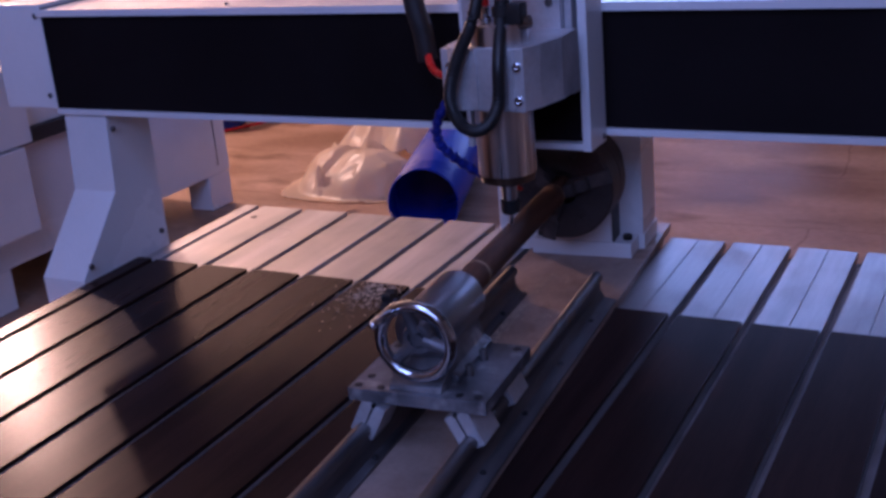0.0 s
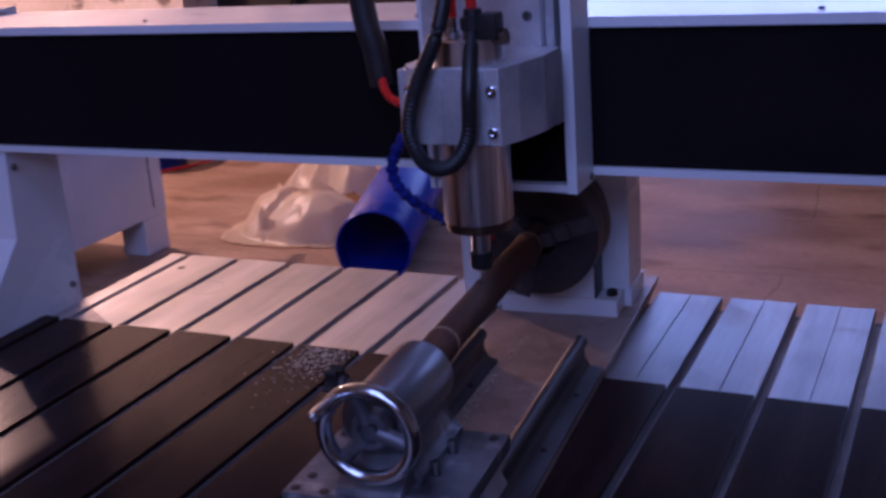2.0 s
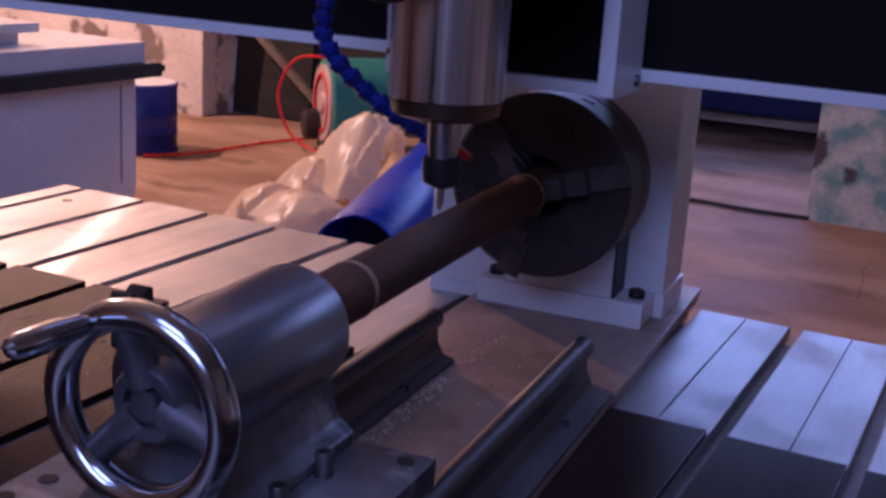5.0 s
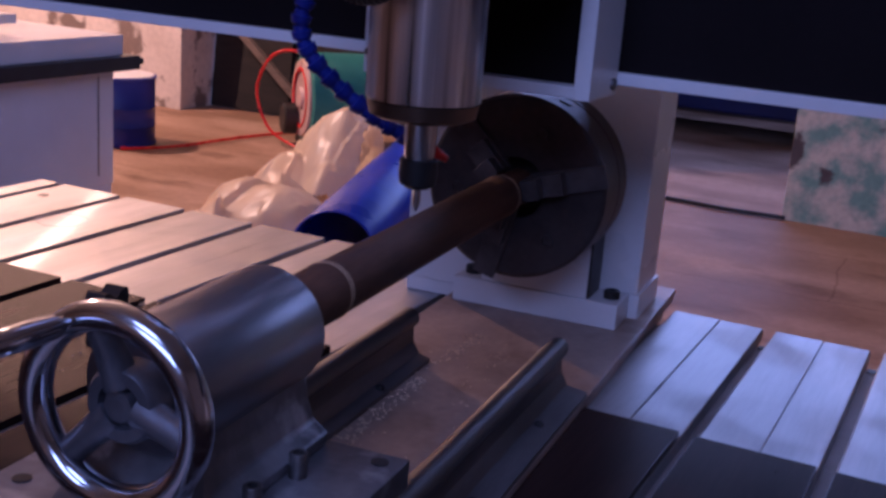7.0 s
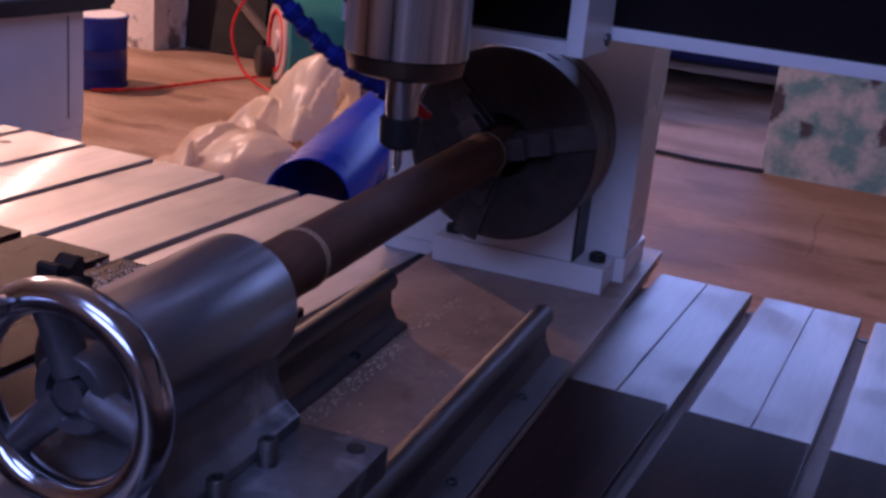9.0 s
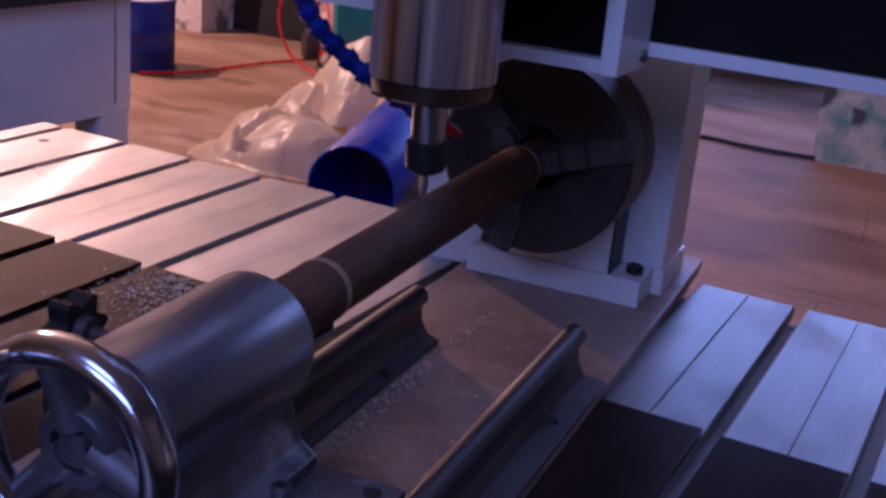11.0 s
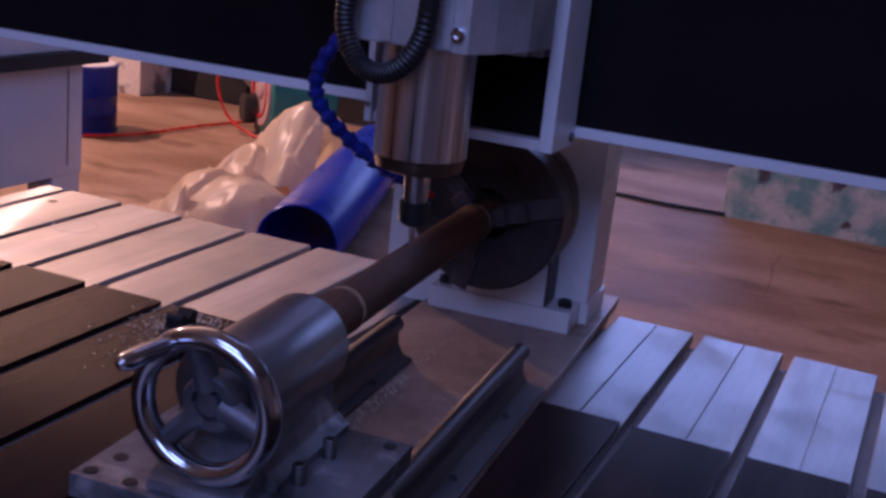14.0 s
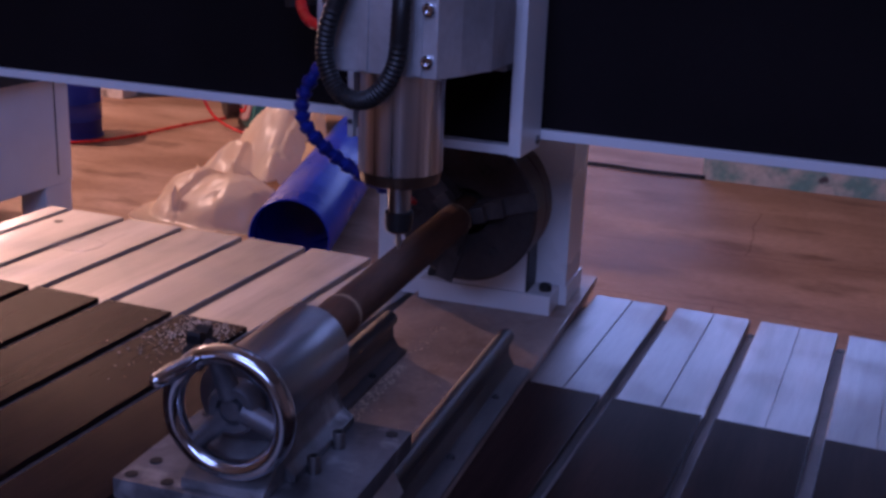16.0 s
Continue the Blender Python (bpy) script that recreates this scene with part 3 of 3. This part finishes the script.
part("foot", box(B(), 0.0965, 0.108, 0.252, 0.352, 0.0168, 0.045, 0.001), M_PAINT, head)
# A solid black bar paints the shade along the web's right edge.
part("gap", box(B(), 0.0603, 0.0625, 0.2035, 0.2495, 0.0453, 0.125), M_BLACK, head, "black bar standing for the shaded gap beside the web")
part("bolt", hex_bolt(B(), (0.083, 0.225, 0.0452), (0, 0, 1), 0.009, 0.009), M_BLACK, head)
part("bolt", hex_bolt(B(), (-0.08, 0.225, 0.0452), (0, 0, 1), 0.009, 0.009), M_BLACK, head)
part("bearing_flange", lathe(B(), (0, 0.187, AX), (0, 1, 0), ((0, 0.062), (0.04, 0.062), (0.045, 0.074), (0.062, 0.074)), 40), M_CHUCK, head, "blackened bearing flange")

chuck = thing("chuck", ROT @ pose(0, 0, AX), "blackened three-jaw lathe chuck gripping the wooden rod", "chuck")
CR = 0.0935
part("body", lathe(B(), (0, 0.103, 0), (0, 1, 0), ((0.03, 0.020), (0.03, 0.030), (0.001, 0.031), (0, 0.033), (0, CR - 0.004), (0.003, CR), (0.05, CR), (0.051, CR - 0.003), (0.054, CR - 0.003), (0.055, CR), (0.083, CR), (0.086, CR - 0.004)), 64), M_CHUCK, chuck)
for k in range(3):
    m = Matrix.Rotation(radians(-15 + 120 * k), 4, "Y")
    j = B()
    box(j, 0.019, 0.097, 0.0975, 0.1025, -0.012, 0.012, 0.0015)
    box(j, 0.019, 0.056, 0.082, 0.0975, -0.011, 0.011, 0.0015)
    box(j, 0.019, 0.036, 0.064, 0.0820, -0.010, 0.010, 0.0015)
    j.transform(m)
    jaw = part("jaw", j, M_JAW, chuck, "stepped steel jaw")
    m2 = Matrix.Rotation(radians(52 + 120 * k), 4, "Y")
    s = lathe(B(), (0.062, 0.1025, 0), (0, -1, 0), ((0, 0.007), (0.0025, 0.007), (0.0025, 0.0045), (0.0005, 0.004)), 14)
    s.transform(m2)
    part("bolt", s, M_CHUCK, chuck)
    s = box(B(), CR - 0.006, CR + 0.001, 0.128, 0.140, -0.006, 0.006, 0.001)
    s.transform(m2)
    part("key_hole", s, M_BLACK, chuck)

rod = thing("wooden_rod", ROT @ pose(0.0015, 0, AX, -0.5, 0, 1.3), "dark brown turned wooden rod clamped between chuck and tailstock", "workpiece")
part("rod_body", lathe(B(), (0, -0.372, 0), (0, 1, 0), ((0, 0.0178), (0.003, 0.0200), (0.055, 0.0203), (0.058, 0.0198), (0.44, 0.0204), (0.443, 0.0185), (0.49, 0.0185)), 40), M_WOOD, rod)
for y, r in ((-0.318, 0.0204), (-0.314, 0.0201), (0.058, 0.0206)):
    part("cut_ring", torus(B(), (0, y, 0), (0, 1, 0), r - 0.0006, 0.0010, 40, 6), M_WOODPALE, rod, "pale cut ring")


def tailstock():
    ob = thing("tailstock", ROT, "steel tailstock with chrome handwheel sliding on the rails", "tailstock")
    top, cx = 0.917 - TOP, 0.016
    y0, y1 = -0.572, -0.402
    plate = box(B(), -0.077, 0.114, y0, y1, top - 0.018, top, 0.0015)
    plate = part("base_plate", plate, M_BASE, ob, "drilled oily base plate")
    for x, y in ((-0.066, -0.562), (-0.060, -0.535), (-0.033, -0.563), (-0.066, -0.44), (-0.045, -0.42), (0.10, -0.56), (0.075, -0.56), (0.10, -0.415), (0.02, -0.56)):
        part("bolt_hole", lathe(B(), (x, y, top + 0.0002), (0, 0, 1), ((0, 0.0055), (0.0006, 0.0055), (0.0006, 0.004)), 14), M_BLACK, plate, "dark drilled hole")
    for x, y in ((0.067, -0.455), (0.066, -0.503)):
        part("bolt", lathe(B(), (x, y, top), (0, 0, 1), ((0, 0.0055), (0.014, 0.0055), (0.015, 0.005), (0.015, 0.003), (0.010, 0.003)), 14), M_RAIL, plate)
    web = [(-0.034, top + 0.0003), (-0.034, top + 0.006), (-0.024, top + 0.011), (-0.018, top + 0.022), (-0.012, AX - 0.01), (0.042, AX - 0.01), (0.046, top + 0.026), (0.051, top + 0.014), (0.061, top + 0.007), (0.061, top + 0.0003)]
    part("body", prism(B(), web, "y", y0 + 0.045, y1 - 0.004, 0.002), M_BASE, ob, "grey steel body")
    part("front_foot", prism(B(), [(y0 + 0.006, top + 0.0003), (y0 + 0.008, top + 0.008), (y0 + 0.018, top + 0.013), (y0 + 0.030, top + 0.018), (y0 + 0.0445, top + 0.034), (y0 + 0.0445, top + 0.0003)], "x", -0.020, 0.052, 0.002), M_BASE, ob, "flared casting foot")
    part("sleeve", lathe(B(), (cx, -0.530, AX + 0.005), (0, 1, 0), ((0, 0.029), (0.002, 0.0380), (0.125, 0.0385), (0.129, 0.0360), (0.130, 0.021)), 48), M_SLEEVE, ob, "turned steel sleeve")
    part("centre", lathe(B(), (0.011, -0.402, AX + 0.003), (0, 1, 0), ((0, 0.0200), (0.004, 0.0222), (0.024, 0.0222), (0.028, 0.0200), (0.031, 0.014)), 32), M_BLACK, ob, "dark live centre")
    hub = Vector((0.022, -0.556, AX + 0.009))
    wheel = part("handwheel_rim", torus(B(), hub + Vector((0, -0.006, 0)), (0, 1, 0), 0.0476, 0.0080, 56, 16, 1.15), M_CHROME, ob, "polished chrome rim")
    part("hub", lathe(B(), hub + Vector((0, 0.028, 0)), (0, -1, 0), ((0, 0.012), (0.010, 0.014), (0.014, 0.021), (0.028, 0.0205), (0.031, 0.0185), (0.031, 0.0125), (0.026, 0.0115), (0.026, 0.0085), (0.0315, 0.008), (0.032, 0.004)), 36), M_WHEELHUB, wheel, "cast hub")
    for a in (106, 226, 346):
        d = Vector((math.cos(radians(a)), 0, math.sin(radians(a))))
        s = lathe(B(), hub + d * 0.010 + Vector((0, 0.004, 0)), d + Vector((0, -0.18, 0)), ((0, 0.0098), (0.02, 0.0080), (0.039, 0.0076)), 16)
        part("spoke", s, M_WHEELHUB, wheel)
    d = Vector((math.cos(radians(120)), 0, math.sin(radians(120))))
    start = hub + d * 0.0480 + Vector((0, -0.012, 0))
    part("handle", lathe(B(), start, (-0.08, -1, 0.02), ((0, 0.004), (0.006, 0.0042), (0.008, 0.0062), (0.025, 0.0070), (0.046, 0.0060), (0.050, 0.0045), (0.052, 0.001)), 20), M_CHROME, wheel, "chrome crank handle")
    k0 = Vector((-0.066, -0.462, AX + 0.012))
    star = [(k0.y + (0.0165 + 0.0035 * math.cos(6 * a)) * math.cos(a), k0.z + (0.0165 + 0.0035 * math.cos(6 * a)) * math.sin(a)) for a in (2 * math.pi * k / 48 for k in range(48))]
    knob = prism(B(), star, "x", k0.x, k0.x + 0.013)
    part("stem", lathe(B(), k0 + Vector((0.013, 0, 0)), (1, 0, 0), ((0, 0.009), (0.006, 0.0085), (0.007, 0.004), (0.05, 0.004)), 16), M_CHUCK, ob)
    part("star_knob", knob, M_BLACK, ob, "black plastic star knob")
    for s in (-1, 1):
        x = RC + 0.075 * s
        m = Matrix.Translation((x, 0, SHAFT)) @ Matrix.Rotation(radians(-27 * s), 4, "Y")
        for ya, yb in ((y0 + 0.001, y0 + 0.055), (y1 - 0.055, y1 - 0.001)):
            c = box(B(), -0.017, 0.017, ya, yb, -0.010, 0.041, 0.002, m)
            block = part("bearing_block", c, M_CAST, ob, "split bearing block")
            c = box(B(), -0.0012, 0.0012, ya - 0.0006, ya + 0.002, 0.008, 0.040, 0, m)
            lathe(c, m @ Vector((0, ya - 0.0006, 0.040)), (0, 1, 0), ((0, 0.0032), (0.003, 0.0032)), 12)
            part("slit", c, M_BLACK, block, "dark clamping slit")
    return ob


tailstock()

# ---- floor things behind the machine ----


def white_machine():
    ob = thing("white_machine", pose(-2.675, 2.55, 0, 0, 0, -1), "white painted machine bed with black rail along the top", "machine")
    part("body", box(B(), -1.3, 0.0, -3.0, 0.0, 0.16, 0.60, 0.006), M_PAINT, ob)
    for x in (-1.29, -0.131):
        for y in (-2.95, -1.5, -0.16):
            part("leg", box(B(), x, x + 0.13, y, y + 0.15, 0.0, 0.1595, 0.004), M_PAINT, ob)
    part("seam", box(B(), -0.002, 0.0015, -0.085, -0.080, 0.2, 0.58), M_BLACK, ob, "dark panel seam")
    part("rail", box(B(), -0.06, 0.045, -3.0, 0.10, 0.6005, 0.655, 0.004), M_BLACK, ob, "black guide rail")
    part("rail_end", box(B(), -0.03, 0.0, 0.101, 0.17, 0.61, 0.635, 0.004), M_BLACK, ob)
    part("top_plate", box(B(), -1.35, 0.02, -3.0, 0.03, 0.656, 0.735, 0.006), M_PAINT, ob)
    part("upper_slide", box(B(), -0.9, -0.16, -3.0, -0.42, 0.7355, 0.775, 0.006), M_PAINT, ob)
    part("upper_lid", box(B(), -0.95, -0.12, -3.0, -0.36, 0.7755, 0.81, 0.006), M_PAINT, ob)
    part("slide_box", box(B(), 0.047, 0.115, -3.0, -1.265, 0.30, 0.615, 0.006), M_PAINT, ob)
    part("slide_cover", box(B(), 0.047, 0.105, -3.0, -1.215, 0.622, 0.90, 0.006), M_PAINT, ob)
    for k in range(4):
        part("clip", box(B(), -0.5 + 0.03 * k, -0.48 + 0.03 * k, -0.60, -0.57, 0.8105, 0.835, 0.003), M_BLACK, ob)


white_machine()


def drum():
    ob = thing("metal_drum", pose(-3.768, 3.836, 0) @ Matrix.Diagonal((1.98, 1.98, 1.06, 1)), "squat blue metal drum with pale lid on the floor", "drum")
    part("body", lathe(B(), (0, 0, 0), (0, 0, 1), ((0, 0.092), (0.004, 0.098), (0.010, 0.098), (0.014, 0.095), (0.09, 0.095), (0.095, 0.0975), (0.10, 0.095), (0.18, 0.095), (0.185, 0.0975), (0.19, 0.095), (0.322, 0.095), (0.326, 0.099), (0.334, 0.099), (0.336, 0.092)), 48), M_BLUEDRUM, ob)
    part("lid", lathe(B(), (0, 0, 0.332), (0, 0, 1), ((0, 0.0915), (0.006, 0.0915), (0.007, 0.0905)), 48), M_DRUMTOP, ob, "pale lid")


drum()


def pipe():
    a, c = Vector((-1.51, 2.28, 0.150)), Vector((-2.02, 3.9, 0.150))
    ob = thing("plastic_pipe", Matrix.Translation((a.x, a.y, 0)), "wide blue plastic pipe lying on the floor", "pipe")
    ln = (c - a).length
    prof = ((0.003, 0.140), (0, 0.142), (0, 0.146), (0.003, 0.148), (ln, 0.148), (ln, 0.140), (0.003, 0.140))
    b = lathe(B(), (0, 0, 0.150), c - a, prof, 56, closed=False)
    part("pipe_wall", b, M_BLUEPIPE, ob)


pipe()


def pillow(x, y, cx, cy, rx, ry, turn, h, edge=2.6):
    """The height of one puffed lobe of film at a place."""
    c, s = math.cos(radians(turn)), math.sin(radians(turn))
    u, v = (c * (x - cx) + s * (y - cy)) / rx, (-s * (x - cx) + c * (y - cy)) / ry
    r = abs(u) ** edge + abs(v) ** edge
    return h * max(0.0, 1 - r) ** 0.8


def crumple(q, scale, slope):
    """Crumpled film: flat facets that each tip their own way, with sharp folds between them."""
    far, near = noise.voronoi(q * scale)
    c = near[0]
    tip = Vector((noise.noise(c * 3.7), noise.noise(c * 3.7 + Vector((9, 4, 2)))))
    return (slope * 1.6 * tip.dot((q * scale - c).xy) + 0.25 * slope * noise.noise(c * 5.1) - 0.10 * slope * max(0, 0.25 - (far[1] - far[0]))) / scale


def film_sheet(lobes, x0, x1, y0, y1, seed, label):
    """Film lying in puffed lobes: a fine sheet with soft folds, creases and a ragged flat hem, kept clear of the pipe."""
    b, step, d = B(), 0.011, Vector((seed, 2 * seed, 0.3))
    nx, ny = int((x1 - x0) / step), int((y1 - y0) / step)
    grid = {}
    for i in range(nx + 1):
        for j in range(ny + 1):
            x, y = x0 + i * step, y0 + j * step
            q = Vector((x, y, 0))
            wx, wy = x + 0.035 * noise.noise(q * 5 + d), y + 0.035 * noise.noise(q * 5 - d)
            h = max(pillow(wx, wy, *lobe) for lobe in lobes)
            fold = 1 - 2.4 * abs(noise.noise(Vector((x * 1.6 + y * 1.6, y * 5.0 + x * 1.2, 0)) + d))
            z = 0.005 + h * (1 + 0.12 * fold) + min(1, 0.12 + h * 9) * (crumple(q + d, 3.4, 0.34) + crumple(q - d, 11.0, 0.20))
            z = max(z, 0.003)
            hem = ((x - (x0 + x1) / 2) / ((x1 - x0) / 2)) ** 4 + ((y - (y0 + y1) / 2) / ((y1 - y0) / 2)) ** 4
            if hem + 0.45 * noise.noise(q * 4.2 + d) < 0.86 and x < -1.51 - 0.315 * (y - 2.28) - 0.165:
                grid[i, j] = b.verts.new((x, y, z))
    for i in range(nx):
        for j in range(ny):
            k = [(i, j), (i + 1, j), (i + 1, j + 1), (i, j + 1)]
            if all(p in grid for p in k):
                b.faces.new([grid[p] for p in k])
    for v in [v for v in b.verts if not v.link_faces]:
        b.verts.remove(v)
    ob = solid("plastic_bag", b, M_BAG, label, "plastic bag")
    return ob


film_sheet(((-2.20, 2.90, 0.34, 0.24, -10, 0.20, 2.0), (-2.32, 2.94, 0.20, 0.16, 20, 0.17, 1.6)), -2.58, -1.84, 2.62, 3.16, 3.1, "crumpled clear plastic wrapping puffed up on the floor")
film_sheet(((-2.30, 3.26, 0.30, 0.24, 8, 0.22, 1.5), (-2.16, 3.50, 0.34, 0.50, 14, 0.42, 1.35)), -2.62, -1.90, 2.98, 3.95, 5.4, "crumpled clear plastic wrapping heaped against a blue pipe")


def blower():
    ob = thing("teal_blower", pose(-2.90, 4.58, 0, 0, 0, 46), "round teal metal blower with a pinkish front disc", "blower")
    part("casing", lathe(B(), (-0.18, 0, 0.27), (1, 0, 0), ((0, 0.20), (0.0, 0.235), (0.006, 0.245), (0.36, 0.245), (0.37, 0.235), (0.37, 0.05)), 56), M_TEAL, ob)
    part("front_disc", lathe(B(), (-0.183, 0, 0.27), (-1, 0, 0), ((0, 0.21), (0.012, 0.205), (0.014, 0.16), (0.004, 0.15), (0.004, 0.06), (0.02, 0.05), (0.02, 0.01)), 48), M_PINK, ob, "dusty pink disc")
    part("ring", torus(B(), (-0.196, 0, 0.27), (1, 0, 0), 0.155, 0.009, 48, 8), M_RED, ob, "red ring")
    part("foot", box(B(), -0.17, 0.15, -0.19, 0.19, 0.0, 0.045, 0.005), M_BLACK, ob, "black foot")
    part("motor", lathe(B(), (-0.27, 0.10, 0.14), (1, 0, 0), ((0, 0.07), (0.01, 0.085), (0.07, 0.085)), 32), M_BLACK, ob, "black motor end")


blower()
hose("red_floor_hose", [(-3.60, 3.66, 0.010), (-3.49, 3.80, 0.012), (-3.42, 4.0, 0.012), (-3.37, 4.35, 0.012), (-3.26, 4.7, 0.012), (-3.05, 4.85, 0.02)], 0.008, M_RED, "red air hose lying on the floor")
hose("red_floor_hose", [(-2.9, 4.36, 0.012), (-3.04, 4.38, 0.016), (-3.21, 4.4, 0.09), (-3.29, 4.4, 0.27), (-3.24, 4.4, 0.43), (-3.14, 4.4, 0.51), (-3.0, 4.45, 0.515)], 0.008, M_RED, "red air hose looping up to the blower")
hose("floor_cable", [(-1.6, 4.60, 0.01), (-1.02, 4.66, 0.01), (-0.75, 4.64, 0.01), (-0.45, 4.66, 0.01)], 0.011, M_BLACK, "black cable on the floor", "cable")

b = box(B(), -2.6, -0.7, 6.9, 7.6, 0.161, 1.1, 0.02)
o = thing("blue_crate", pose(-1.6, 7.2, 0), "large dark blue covered machine", "machine")
b.transform(Matrix.Translation((1.6, -7.2, 0)))
part("cover", b, M_TARP, o)
for x in (-0.9, 0.8):
    part("leg", box(B(), x, x + 0.1, -0.25, 0.25, 0, 0.16, 0.004), M_BLACK, o)

# Made-up boards put the darkness of the back recess into their colour.
for x0, x1, y, h, tilt in (((-4.18, -3.6, 5.20, 1.7, 5), (-3.62, -3.1, 5.28, 1.5, 6), (-3.15, -2.4, 5.24, 1.9, 5), (-2.45, -1.6, 5.32, 1.6, 6))):
    b = box(B(), x0, x1, -0.02, 0.02, 0.0, h, 0.004)
    b.transform(Matrix.Translation((0, y, 0.004)) @ Matrix.Rotation(radians(-tilt), 4, "X"))
    solid("shade_board", b, M_RECESS, "near-black board standing in for the shade of the back recess", "board", group="leaning boards")
b = box(B(), -0.022, 0.022, -0.02, 0.02, 0, 0.95, 0.004)
b.transform(Matrix.Translation((-3.30, 5.06, 0.02)) @ Matrix.Rotation(radians(-50), 4, "Y"))
solid("timber_batten", b, M_BATTEN, "pale timber batten leaning aslant", "batten")

# ---- wood chips on the table strips ----
rng = random.Random(4)
b = B()
for k in range(460):
    x, y = rng.gauss(-0.332, 0.027), -0.008 - abs(rng.gauss(0, 0.062))
    if not -0.50 < x < -0.265 or y < -0.4 or y > -0.004:
        continue
    c = Matrix.Translation((x, y, TOP + 0.0098)) @ Euler((rng.uniform(-0.4, 0.4), rng.uniform(-0.4, 0.4), rng.uniform(0, 6.3))).to_matrix().to_4x4()
    s = rng.uniform(0.0011, 0.0036)
    bmesh.ops.create_cube(b, size=1, matrix=c @ Matrix.Diagonal((s, s * rng.uniform(0.18, 0.6), 0.0009, 1)))
for k in range(620):
    x, y = rng.choice((rng.gauss(-0.026, 0.005), rng.gauss(-0.026, 0.005), rng.uniform(-0.05, 0.05))), rng.uniform(-0.42, 0.10)
    if noise.noise(Vector((x * 30, y * 14, 0))) < (0.02 if abs(x + 0.026) > 0.011 else -0.25):
        continue
    s = rng.uniform(0.0007, 0.0024)
    c = ROT @ Matrix.Translation((x, y, 0.0175)) @ Euler((rng.uniform(-0.3, 0.3), rng.uniform(-0.3, 0.3), rng.uniform(0, 6.3))).to_matrix().to_4x4()
    bmesh.ops.create_cube(b, size=1, matrix=c @ Matrix.Diagonal((s, s * rng.uniform(0.3, 0.8), 0.0009, 1)))
solid("wood_chips", b, M_CHIP, "scattered pale wood chips on the strips and bed", "wood chips", "stuff")
